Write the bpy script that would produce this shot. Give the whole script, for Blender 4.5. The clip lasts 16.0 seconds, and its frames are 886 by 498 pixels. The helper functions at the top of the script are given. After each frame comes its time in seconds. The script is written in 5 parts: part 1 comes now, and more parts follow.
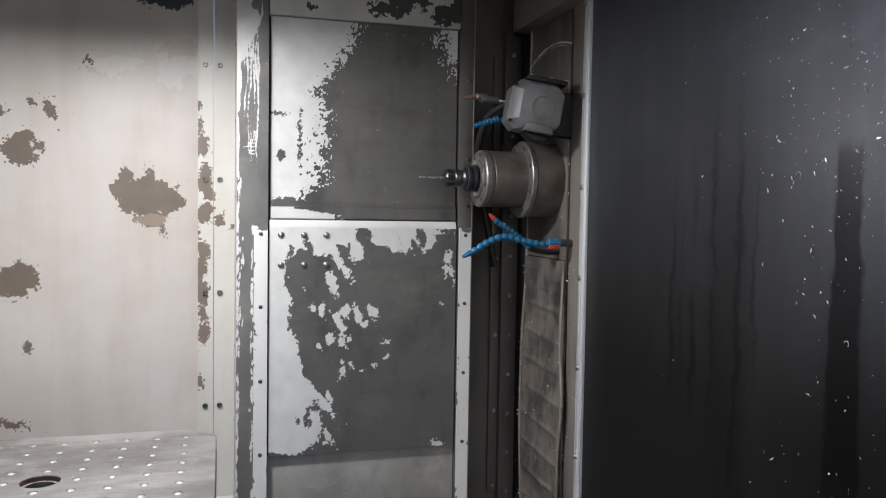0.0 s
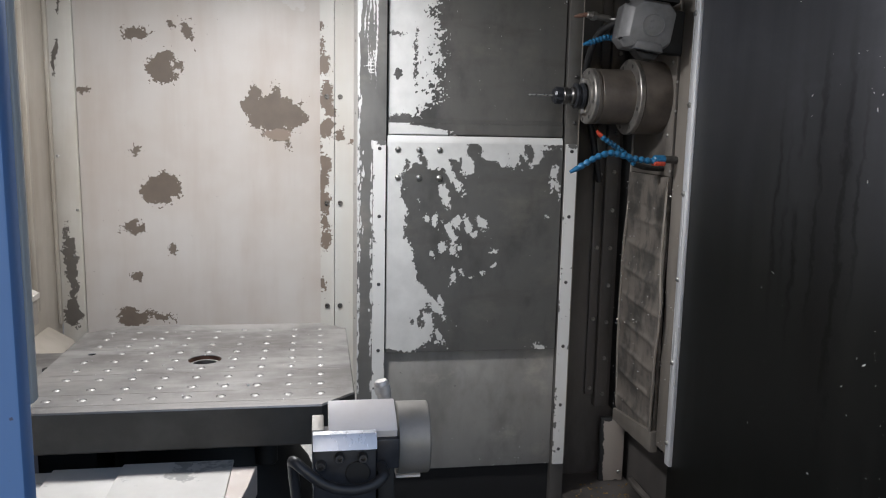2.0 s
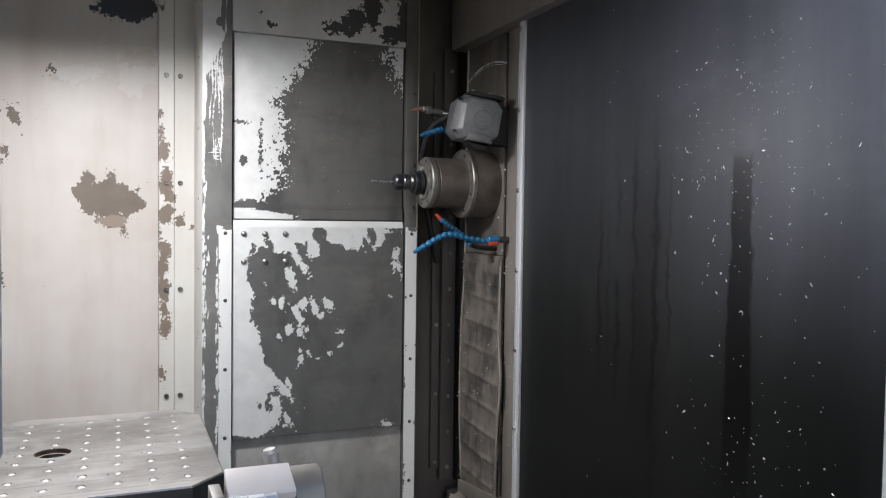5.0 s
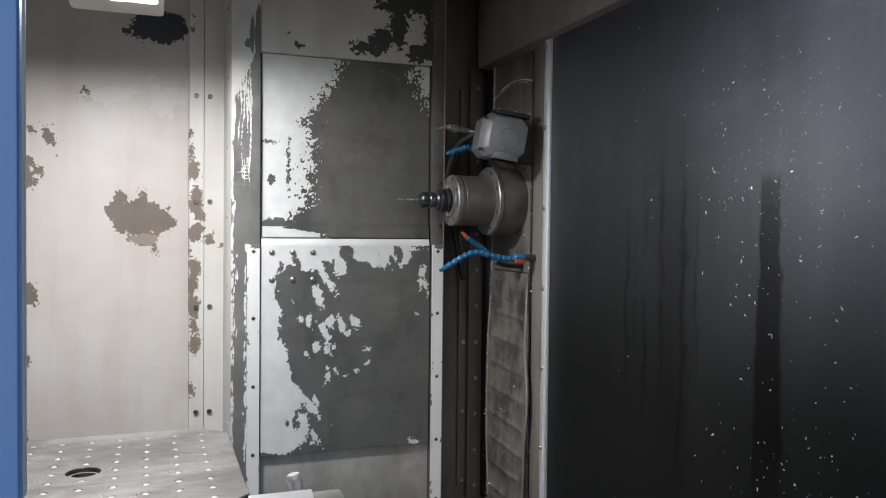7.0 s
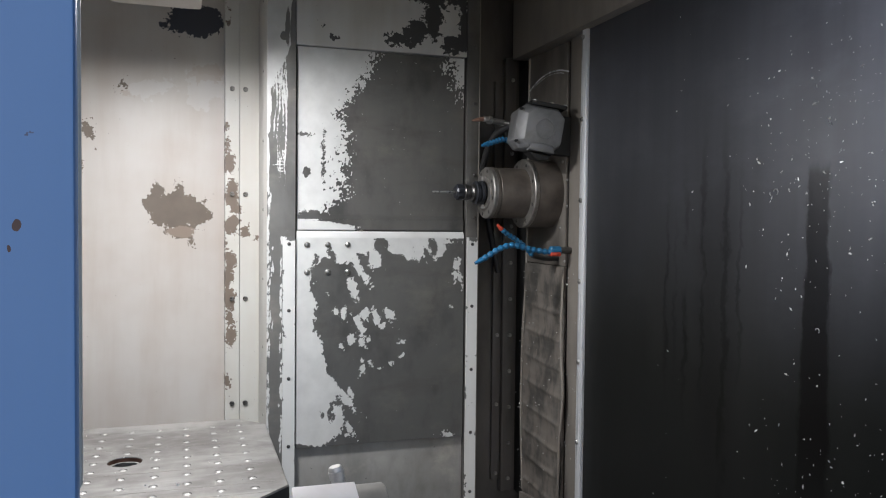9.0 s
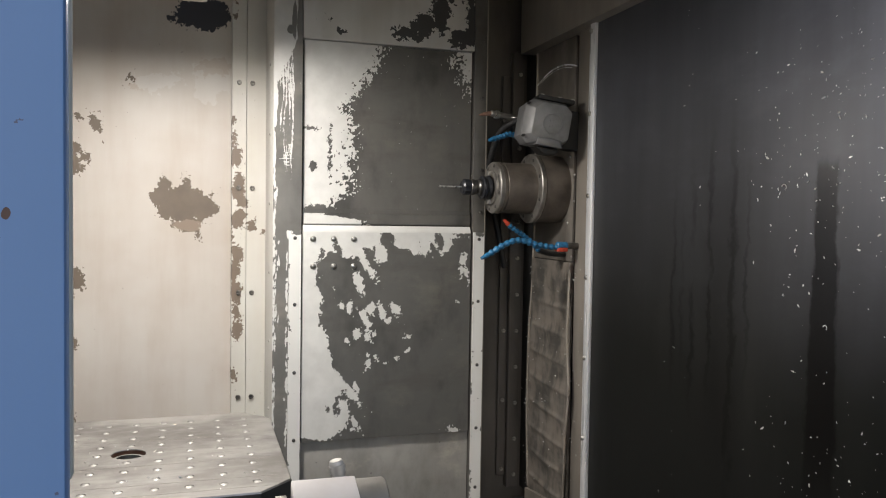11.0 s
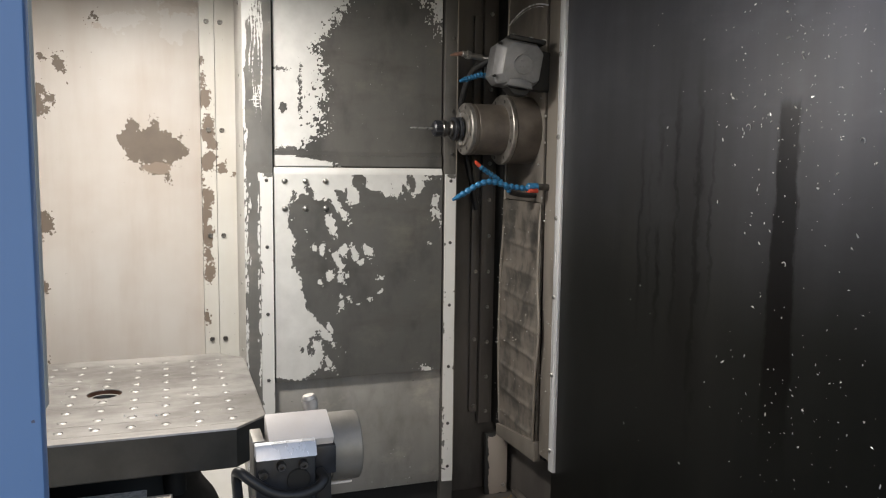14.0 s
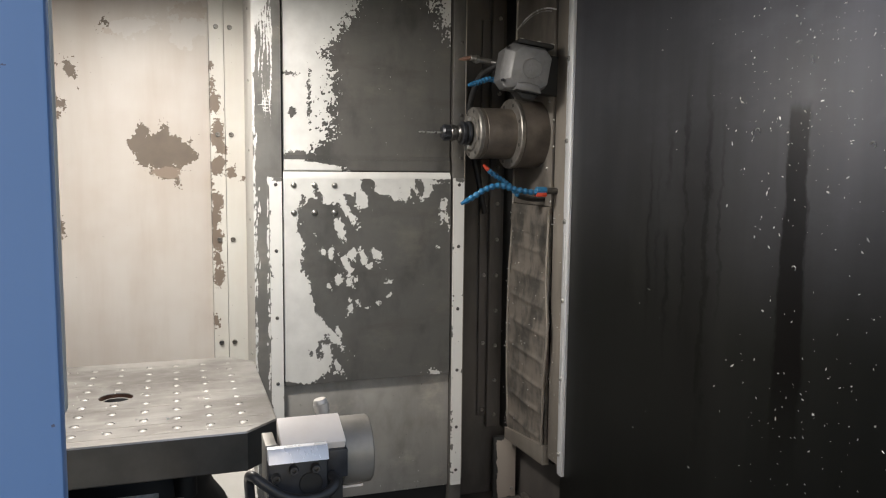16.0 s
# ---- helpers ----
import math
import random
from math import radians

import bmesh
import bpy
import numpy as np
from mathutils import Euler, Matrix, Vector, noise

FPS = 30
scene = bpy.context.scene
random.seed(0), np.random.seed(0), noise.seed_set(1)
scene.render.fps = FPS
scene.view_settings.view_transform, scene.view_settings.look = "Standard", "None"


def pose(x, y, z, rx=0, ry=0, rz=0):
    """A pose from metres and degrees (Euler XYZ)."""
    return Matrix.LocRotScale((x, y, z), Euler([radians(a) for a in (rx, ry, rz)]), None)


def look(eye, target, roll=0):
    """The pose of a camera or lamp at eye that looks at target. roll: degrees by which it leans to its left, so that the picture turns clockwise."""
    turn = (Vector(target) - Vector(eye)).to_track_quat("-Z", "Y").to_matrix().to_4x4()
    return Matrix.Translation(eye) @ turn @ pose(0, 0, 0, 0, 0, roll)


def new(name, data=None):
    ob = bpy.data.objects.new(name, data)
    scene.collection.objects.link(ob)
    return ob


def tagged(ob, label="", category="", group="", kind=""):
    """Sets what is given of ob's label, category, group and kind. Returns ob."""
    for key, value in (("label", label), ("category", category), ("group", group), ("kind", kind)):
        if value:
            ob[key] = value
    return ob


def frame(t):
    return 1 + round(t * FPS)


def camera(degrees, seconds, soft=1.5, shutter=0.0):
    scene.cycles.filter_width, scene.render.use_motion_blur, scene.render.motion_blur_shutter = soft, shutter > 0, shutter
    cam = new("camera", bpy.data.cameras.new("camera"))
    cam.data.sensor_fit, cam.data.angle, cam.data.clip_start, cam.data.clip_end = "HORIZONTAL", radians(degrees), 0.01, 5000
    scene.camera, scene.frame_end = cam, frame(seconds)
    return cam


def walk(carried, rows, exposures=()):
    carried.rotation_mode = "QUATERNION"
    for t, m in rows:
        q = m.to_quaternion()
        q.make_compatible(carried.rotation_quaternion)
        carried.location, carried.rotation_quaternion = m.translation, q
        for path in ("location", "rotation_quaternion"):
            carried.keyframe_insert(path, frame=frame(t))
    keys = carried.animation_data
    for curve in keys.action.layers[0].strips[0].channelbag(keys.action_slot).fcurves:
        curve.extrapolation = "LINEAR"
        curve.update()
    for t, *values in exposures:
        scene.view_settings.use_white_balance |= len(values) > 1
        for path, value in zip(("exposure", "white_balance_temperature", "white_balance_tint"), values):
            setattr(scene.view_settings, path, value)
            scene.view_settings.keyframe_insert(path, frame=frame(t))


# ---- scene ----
cam = camera(58.8, 16.0, 1.1)
PATH = [
    (0, (-0.013, -0.037, 1.524), (0.532, 1.885, 1.43), 0.9),
    (0.5, (-0.021, -0.056, 1.528), (0.532, 1.863, 1.428), 0.8),
    (1, (-0.054, -0.058, 1.499), (0.401, 1.884, 1.357), 0.7),
    (1.2, (-0.053, -0.076, 1.5), (0.323, 1.879, 1.315), 0.6),
    (1.5, (-0.042, -0.104, 1.509), (0.204, 1.863, 1.244), 0.1),
    (1.6, (-0.045, -0.11, 1.514), (0.17, 1.858, 1.232), 0.3),
    (1.7, (-0.042, -0.117, 1.514), (0.155, 1.853, 1.227), 0.3),
    (1.8, (-0.043, -0.123, 1.519), (0.143, 1.846, 1.222), 0.6),
    (1.9, (-0.052, -0.128, 1.52), (0.168, 1.837, 1.216), 0.8),
    (2, (-0.075, -0.144, 1.526), (0.237, 1.807, 1.216), 1.2),
    (2.2, (-0.121, -0.166, 1.528), (0.373, 1.751, 1.242), 1.5),
    (2.5, (-0.161, -0.175, 1.525), (0.467, 1.704, 1.252), 1.1),
    (2.7, (-0.159, -0.191, 1.521), (0.524, 1.672, 1.266), 1.2),
    (3, (-0.149, -0.209, 1.534), (0.555, 1.649, 1.309), 1.2),
    (3.5, (-0.165, -0.185, 1.532), (0.579, 1.656, 1.29), 1.3),
    (4, (-0.154, -0.179, 1.531), (0.585, 1.67, 1.347), 0.7),
    (4.5, (-0.173, -0.202, 1.507), (0.592, 1.643, 1.405), 0.9),
    (7, (-0.165, -0.209, 1.528), (0.526, 1.667, 1.478), 0.6),
    (7.5, (-0.168, -0.201, 1.529), (0.494, 1.685, 1.465), 0.6),
    (8, (-0.168, -0.193, 1.528), (0.469, 1.702, 1.467), 0.7),
    (8.5, (-0.179, -0.192, 1.524), (0.456, 1.703, 1.458), 0.7),
    (9, (-0.178, -0.194, 1.526), (0.445, 1.706, 1.458), 0.6),
    (11.5, (-0.163, -0.19, 1.52), (0.43, 1.718, 1.43), 0.8),
    (12, (-0.159, -0.194, 1.514), (0.427, 1.71, 1.341), 0.8),
    (12.5, (-0.157, -0.199, 1.515), (0.461, 1.689, 1.289), 0.9),
    (13, (-0.159, -0.202, 1.515), (0.477, 1.677, 1.263), 0.8),
    (13.5, (-0.158, -0.204, 1.517), (0.487, 1.674, 1.276), 0.7),
    (14, (-0.164, -0.208, 1.518), (0.494, 1.668, 1.298), 0.7),
    (14.5, (-0.169, -0.21, 1.52), (0.494, 1.665, 1.306), 0.7),
    (15, (-0.169, -0.208, 1.52), (0.485, 1.67, 1.306), 0.6),
    (15.5, (-0.167, -0.208, 1.518), (0.476, 1.674, 1.304), 0.6),
    (16, (-0.17, -0.21, 1.52), (0.472, 1.672, 1.308), 0.6),
]
walk(cam, [(t, look(eye, target, roll)) for t, eye, target, roll in PATH],
     exposures=[(0.0, 0.12, 6150, 11), (1.0, 0.02, 6150, 11), (1.5, -0.18, 6150, 11), (2.0, -0.05, 6150, 11), (2.5, 0.10, 6150, 11), (4.7, 0.22, 6120, 11), (7.0, 0.14, 6120, 10), (9.2, 0.08, 6120, 10), (11.3, 0.20, 6850, 10), (16.0, 0.24, 6850, 10)])

# ---- world, lamp ----
world = bpy.data.worlds.new("world")
scene.world = world
world.use_nodes = True
wn = world.node_tree.nodes
sky = wn.new("ShaderNodeTexSky")
sky.sky_type = "NISHITA"
sky.sun_disc = False
sky.sun_elevation, sky.sun_rotation = radians(35), radians(200)
wn["Background"].inputs["Strength"].default_value = 0.14
world.node_tree.links.new(sky.outputs[0], wn["Background"].inputs["Color"])

lamp_data = bpy.data.lights.new("work_lamp_light", "AREA")
lamp_data.shape, lamp_data.size, lamp_data.size_y = "RECTANGLE", 0.145, 0.15
lamp_data.energy = 14.0
lamp_data.color = (1.0, 0.97, 0.935)
lamp_light = new("work_lamp_light", lamp_data)
lamp_light.matrix_world = pose(-0.235, 1.405, 1.9725, 0, 0, 0)


# ---- materials ----
class Nodes:
    def __init__(self, name):
        self.mat = bpy.data.materials.new(name)
        self.mat.use_nodes = True
        self.t = self.mat.node_tree
        self.bsdf = self.t.nodes["Principled BSDF"]

    def add(self, kind, *ins, out=0, op=None):
        n = self.t.nodes.new(kind)
        if op:
            n.operation = op
        for i, v in enumerate(ins):
            self.plug(v, n.inputs[i])
        return n.outputs[out]

    def plug(self, v, socket):
        if v is None:
            return
        if isinstance(v, bpy.types.NodeSocket):
            self.t.links.new(v, socket)
        else:
            socket.default_value = v

    def math(self, op, a, b=None):
        return self.add("ShaderNodeMath", a, b, op=op)

    def vec(self, op, a, b=None, out=0):
        return self.add("ShaderNodeVectorMath", a, b, op=op, out=out)

    def coords(self):
        return self.add("ShaderNodeTexCoord", out=3)

    def noise(self, v, scale, detail=4.0, rough=0.55, stretch=None):
        if stretch:
            v = self.vec("MULTIPLY", v, stretch)
        n = self.t.nodes.new("ShaderNodeTexNoise")
        self.plug(v, n.inputs["Vector"])
        n.inputs["Scale"].default_value = scale
        n.inputs["Detail"].default_value = detail
        n.inputs["Roughness"].default_value = rough
        return n.outputs["Fac"]

    def step(self, v, lo, hi):
        n = self.t.nodes.new("ShaderNodeMapRange")
        n.interpolation_type = "SMOOTHSTEP"
        self.plug(v, n.inputs[0])
        n.inputs[1].default_value, n.inputs[2].default_value = lo, hi
        return n.outputs[0]

    def mix(self, fac, a, b):
        n = self.t.nodes.new("ShaderNodeMix")
        n.data_type = "RGBA"
        self.plug(fac, n.inputs[0])
        self.plug(a, n.inputs[6])
        self.plug(b, n.inputs[7])
        return n.outputs[2]

    def lerp(self, fac, a, b):
        return self.math("ADD", a, self.math("MULTIPLY", fac, b - a))

    def bump(self, h, strength, dist=0.001):
        n = self.t.nodes.new("ShaderNodeBump")
        n.inputs["Strength"].default_value, n.inputs["Distance"].default_value = strength, dist
        self.plug(h, n.inputs["Height"])
        self.t.links.new(n.outputs[0], self.bsdf.inputs["Normal"])

    def set(self, color=None, rough=None, metal=None, spec=None):
        for key, v in (("Base Color", color), ("Roughness", rough), ("Metallic", metal), ("Specular IOR Level", spec)):
            self.plug(v, self.bsdf.inputs[key])
        return self.mat


def c4(c):
    return (*c, 1.0)


def patches(n, v, blobs, amp, scale, fine=0.0, fine_scale=200.0, stretch=None, warp=0.05):
    """1 inside ragged patches round the given centres: rows of x, y, z, rx, rz in metres, and a lean in degrees."""
    least = None
    w = v
    for size, reach in ((14.0, warp), (55.0, warp * 0.8), (160.0, warp * 0.38)):
        t = n.t.nodes.new("ShaderNodeTexNoise")
        n.plug(n.vec("MULTIPLY", v, stretch) if stretch else v, t.inputs["Vector"])
        t.inputs["Scale"].default_value, t.inputs["Detail"].default_value = size, 2.0
        w = n.vec("ADD", w, n.vec("MULTIPLY", n.vec("SUBTRACT", t.outputs["Color"], (0.5, 0.5, 0.5)), (reach, reach, reach)))
    for x, y, z, rx, rz, *turn in blobs:
        t = n.t.nodes.new("ShaderNodeMapping")
        t.vector_type = "TEXTURE"
        n.plug(w, t.inputs["Vector"])
        t.inputs["Location"].default_value = (x, y, z)
        t.inputs["Rotation"].default_value = (0, radians(turn[0]) if turn else 0, 0)
        t.inputs["Scale"].default_value = (rx, 50.0, rz)
        d = n.vec("LENGTH", t.outputs[0], out=1)
        least = d if least is None else n.math("MINIMUM", least, d)
    f = n.math("SUBTRACT", 1.0, n.math("MINIMUM", least, 2.2))
    g = n.math("MULTIPLY", n.math("SUBTRACT", n.noise(v, scale, 5, 0.62, stretch), 0.5), amp)
    f = n.math("ADD", f, g)
    if fine:
        h = n.math("MULTIPLY", n.math("SUBTRACT", n.noise(v, fine_scale, 3, 0.6), 0.5), fine)
        f = n.math("ADD", f, h)
    return n.step(f, -0.02, 0.03)


def painted(name, base, stain, under, blobs=(), amp=1.2, scale=45.0, fine=0.0, fine_scale=200.0, rough=0.42, stretch=None,
            stain_amount=0.5, under_rough=0.5, rust=(), warp=0.05, worn=False, pale=(), tooth=0.022, tooth_scale=135.0, smudge=0.0, tinted=(), filler=()):
    """Old sheet-metal paint with streaks, grime and flaked patches."""
    n = Nodes(name)
    v = n.coords()
    streak = n.step(n.noise(v, 9.0, 5, 0.6, (1.0, 1.0, 0.12)), 0.38, 0.72)
    cloud = n.step(n.noise(v, 3.2, 4, 0.6), 0.35, 0.7)
    dirt = n.math("MULTIPLY", n.math("MULTIPLY", n.math("ADD", streak, cloud), 0.5), stain_amount)
    col = n.mix(dirt, c4(base), c4(stain))
    if smudge:
        oily = n.step(n.noise(v, 8.0, 6, 0.62, (1.0, 1.0, 0.55)), 0.42, 0.70)
        wiped = n.step(n.noise(v, 5.0, 6, 0.66, (1.0, 1.0, 1.6)), 0.50, 0.75)
        stroke = n.step(n.noise(v, 12.0, 5, 0.62, (0.22, 1.0, 1.0)), 0.52, 0.72)
        col = n.mix(n.math("MULTIPLY", stroke, smudge * 0.6), col, c4((base[0] * 0.62, base[1] * 0.55, base[2] * 0.48)))
        col = n.mix(n.math("MULTIPLY", oily, smudge), col, c4([k * 0.42 for k in base]))
        col = n.mix(n.math("MULTIPLY", wiped, smudge * 0.8), col, c4([base[0] * 1.75, base[1] * 1.66, base[2] * 1.5]))
    if filler:
        col = n.mix(n.math("MULTIPLY", patches(n, v, filler, 2.6, 16.0, warp=0.08), 0.30), col, c4((0.68, 0.68, 0.67)))
    grain = n.noise(v, 420.0, 2, 0.5)
    speck = n.step(n.noise(v, 95.0, 3, 0.5), 0.735, 0.76)
    col = n.mix(n.math("MULTIPLY", speck, 0.7), col, c4(under))
    height = grain
    r = n.lerp(dirt, rough, min(1.0, rough + 0.15))
    if rust:
        m = n.math("MULTIPLY", patches(n, v, rust, 2.0, 60.0), 0.30)
        col = n.mix(m, col, c4((0.40, 0.29, 0.21)))
    if blobs or worn:
        if worn:
            t = n.t.nodes.new("ShaderNodeAttribute")
            t.attribute_name = "wear"
            h = n.math("MULTIPLY", n.math("SUBTRACT", n.noise(v, tooth_scale, 4, 0.65), 0.5), tooth)
            m = n.step(n.math("ADD", t.outputs["Fac"], h), -0.0004, 0.0005)
        else:
            m = patches(n, v, blobs, amp, scale, fine, fine_scale, stretch, warp)
        shade = n.noise(v, 18.0, 4, 0.6)
        ucol = n.mix(shade, c4([k * 0.8 for k in under]), c4([min(1, k * 1.25) for k in under]))
        if pale:
            ucol = n.mix(n.math("MULTIPLY", patches(n, v, pale, 0.6, 50.0, warp=0.02), 0.7), ucol, c4([k * 2.0 for k in under]))
        if tinted:
            ucol = n.mix(patches(n, v, tinted, 0.2, 20.0, warp=0.02), ucol, c4((0.040, 0.044, 0.060)))
        col = n.mix(m, col, ucol)
        height = n.math("SUBTRACT", n.math("MULTIPLY", grain, 0.15), m)
        r = n.math("ADD", r, n.math("MULTIPLY", m, under_rough - rough))
    n.bump(height, 0.35 if blobs or worn else 0.08, 0.0006)
    return n.set(col, r)


def plain(name, color, rough=0.45, metal=0.0, vary=0.25, scale=25.0, bump=0.1, stretch=None, bscale=250.0):
    n = Nodes(name)
    v = n.coords()
    k = n.noise(v, scale, 5, 0.6, stretch)
    k = n.step(k, 0.3, 0.7)
    col = n.mix(k, c4([c * (1 - vary) for c in color]), c4([min(1, c * (1 + vary)) for c in color]))
    n.bump(n.noise(v, bscale, 3, 0.6, stretch), bump, 0.0005)
    return n.set(col, n.lerp(k, max(0.05, rough - 0.07), rough + 0.08), metal)


def black_wall_material():
    n = Nodes("satin_black_paint")
    v = n.coords()
    drip = n.step(n.noise(v, 14.0, 5, 0.65, (1.0, 1.0, 0.07)), 0.45, 0.68)
    cloud = n.step(n.noise(v, 2.5, 4, 0.6), 0.35, 0.7)
    f = n.math("MULTIPLY", drip, cloud)
    s = n.add("ShaderNodeSeparateXYZ", v, out=1)
    z = n.add("ShaderNodeSeparateXYZ", v, out=2)
    # one broad wet run and some thin wandering ones: place, half width, top, foot, depth
    wander = n.math("MULTIPLY", n.math("SUBTRACT", n.noise(v, 20.0, 5, 0.66, (1, 0.9, 0.9)), 0.5), 0.062)
    broken = n.step(n.noise(v, 11.0, 4, 0.6, (1, 1, 0.5)), 0.28, 0.48)
    ragged = n.math("MULTIPLY", n.math("SUBTRACT", n.noise(v, 90.0, 4, 0.6, (1, 1, 0.25)), 0.5), 0.016)
    runs = None
    for y, w, top, foot, depth in ((0.806, 0.023, 1.62, 1.02, 0.68), (1.215, 0.008, 1.52, 1.15, 0.55), (1.185, 0.007, 1.48, 1.2, 0.45), (1.152, 0.010, 1.56, 1.1, 0.55), (1.06, 0.07, 1.58, 1.0, 0.35),
                                   (1.095, 0.011, 1.64, 1.1, 0.55), (1.030, 0.015, 1.62, 0.95, 0.6), (0.988, 0.007, 1.54, 1.2, 0.45)):
        broad = 0.02 < w < 0.04
        move = n.math("ADD", n.math("MULTIPLY", wander, 0.35 if broad else 0.9), n.math("MULTIPLY", ragged, 1.0 if broad else 0.5))
        wide = n.lerp(n.step(z, 1.15, 1.62), w * 1.45, w) if broad else w
        d = n.math("DIVIDE", n.math("ABSOLUTE", n.math("SUBTRACT", n.math("ADD", s, move), y)), wide)
        m = n.math("SUBTRACT", 1.0, n.step(d, 0.78 if broad else 0.1, 1.12 if broad else 1.25))
        fade = 0.014 if broad else 0.14
        m = n.math("MULTIPLY", m, n.math("SUBTRACT", 1.0, n.step(n.math("ADD", z, n.math("MULTIPLY", ragged, 1.3)), top - fade, top + fade)))
        m = n.math("MULTIPLY", m, n.math("MULTIPLY", n.step(z, foot - 0.05, foot + 0.2), depth))
        if not broad:
            m = n.math("MULTIPLY", m, broken)
        runs = m if runs is None else n.math("MAXIMUM", runs, m)
    # reflected daylight put into the colour: grey sheen, strongest high up and towards the door
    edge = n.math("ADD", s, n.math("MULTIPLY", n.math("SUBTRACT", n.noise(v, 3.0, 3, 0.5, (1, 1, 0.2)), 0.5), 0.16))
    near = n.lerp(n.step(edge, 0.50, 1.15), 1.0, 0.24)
    rise = n.math("ADD", z, n.math("MULTIPLY", n.math("SUBTRACT", n.noise(v, 4.0, 4, 0.5, (1, 1, 0.3)), 0.5), 0.20))
    sheen = n.math("MULTIPLY", near, n.step(rise, 1.20, 2.03))
    sheen = n.math("MULTIPLY", sheen, n.lerp(n.noise(v, 9.0, 4, 0.6, (1, 1, 0.1)), 0.5, 1.3))
    # random smears that break up the painted sheen
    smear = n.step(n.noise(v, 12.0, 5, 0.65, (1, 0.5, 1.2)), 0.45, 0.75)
    sheen = n.math("MULTIPLY", sheen, n.lerp(smear, 0.92, 1.12))
    col = n.mix(f, c4((0.0058, 0.0062, 0.0055)), c4((0.0108, 0.0110, 0.0098)))
    col = n.mix(sheen, col, c4((0.325, 0.335, 0.395)))
    col = n.mix(runs, col, c4((0.006, 0.005, 0.005)))
    r = n.math("SUBTRACT", n.lerp(f, 0.46, 0.56), n.math("MULTIPLY", runs, 0.12))
    n.bump(n.noise(v, 330.0, 3, 0.6), 0.06, 0.0005)
    return n.set(col, r, 0.0, n.math("SUBTRACT", n.lerp(sheen, 0.22, 0.42), n.math("MULTIPLY", runs, 0.2)))


def ground_steel():
    n = Nodes("ground_steel")
    v = n.coords()
    g = n.noise(v, 60.0, 5, 0.65, (0.12, 1.0, 1.0))
    c = n.step(n.noise(v, 6.0, 5, 0.62), 0.32, 0.70)
    wipe = n.step(n.noise(v, 13.0, 4, 0.6, (0.35, 1.0, 1.0)), 0.45, 0.70)
    fleck = n.step(n.noise(v, 160.0, 3, 0.6), 0.68, 0.72)
    col = n.mix(c, c4((0.19, 0.18, 0.17)), c4((0.42, 0.41, 0.40)))
    col = n.mix(n.math("MULTIPLY", wipe, 0.6), col, c4((0.56, 0.55, 0.54)))
    col = n.mix(n.step(g, 0.52, 0.78), col, c4((0.30, 0.29, 0.28)))
    col = n.mix(n.math("MULTIPLY", fleck, 0.5), col, c4((0.12, 0.11, 0.10)))
    n.bump(g, 0.16, 0.0004)
    return n.set(col, n.math("SUBTRACT", n.lerp(c, 0.50, 0.36), n.math("MULTIPLY", wipe, 0.06)), 0.85)


def ribbed_material():
    """Dull brushed sheet with oily, wiped fields."""
    n = Nodes("oily_cover_sheet")
    v = n.coords()
    oil = n.step(n.noise(v, 16.0, 4, 0.6, (1.0, 1.6, 0.8)), 0.38, 0.66)
    wipe = n.step(n.noise(v, 30.0, 5, 0.62, (1.0, 0.35, 1.0)), 0.45, 0.72)
    col = n.mix(oil, c4((0.36, 0.318, 0.278)), c4((0.16, 0.152, 0.14)))
    col = n.mix(n.math("MULTIPLY", wipe, 0.5), col, c4((0.42, 0.385, 0.345)))
    n.bump(n.noise(v, 260.0, 3, 0.6, (1, 0.2, 1)), 0.05, 0.0004)
    return n.set(col, n.lerp(oil, 0.46, 0.34), 0.55)


def bed_material():
    n = Nodes("bed_cover_paint")
    v = n.coords()
    worn = n.step(n.noise(v, 9.0, 6, 0.62), 0.56, 0.59)
    dirt = n.step(n.noise(v, 4.0, 5, 0.6), 0.3, 0.7)
    col = n.mix(dirt, c4((0.70, 0.68, 0.64)), c4((0.54, 0.52, 0.48)))
    col = n.mix(worn, col, c4((0.36, 0.35, 0.33)))
    n.bump(n.math("SUBTRACT", n.math("MULTIPLY", n.noise(v, 200.0), 0.2), worn), 0.3, 0.0006)
    return n.set(col, n.lerp(worn, 0.45, 0.38))


CREAM, CREAM_STAIN, PRIMER = (0.58, 0.548, 0.508), (0.44, 0.37, 0.31), (0.150, 0.118, 0.092)
WHITE, SLATE = (0.70, 0.70, 0.68), (0.095, 0.094, 0.090)
Yp, Ys, Yd = 2.199, 2.131, 1.894
PALLET_TOP = 1.10

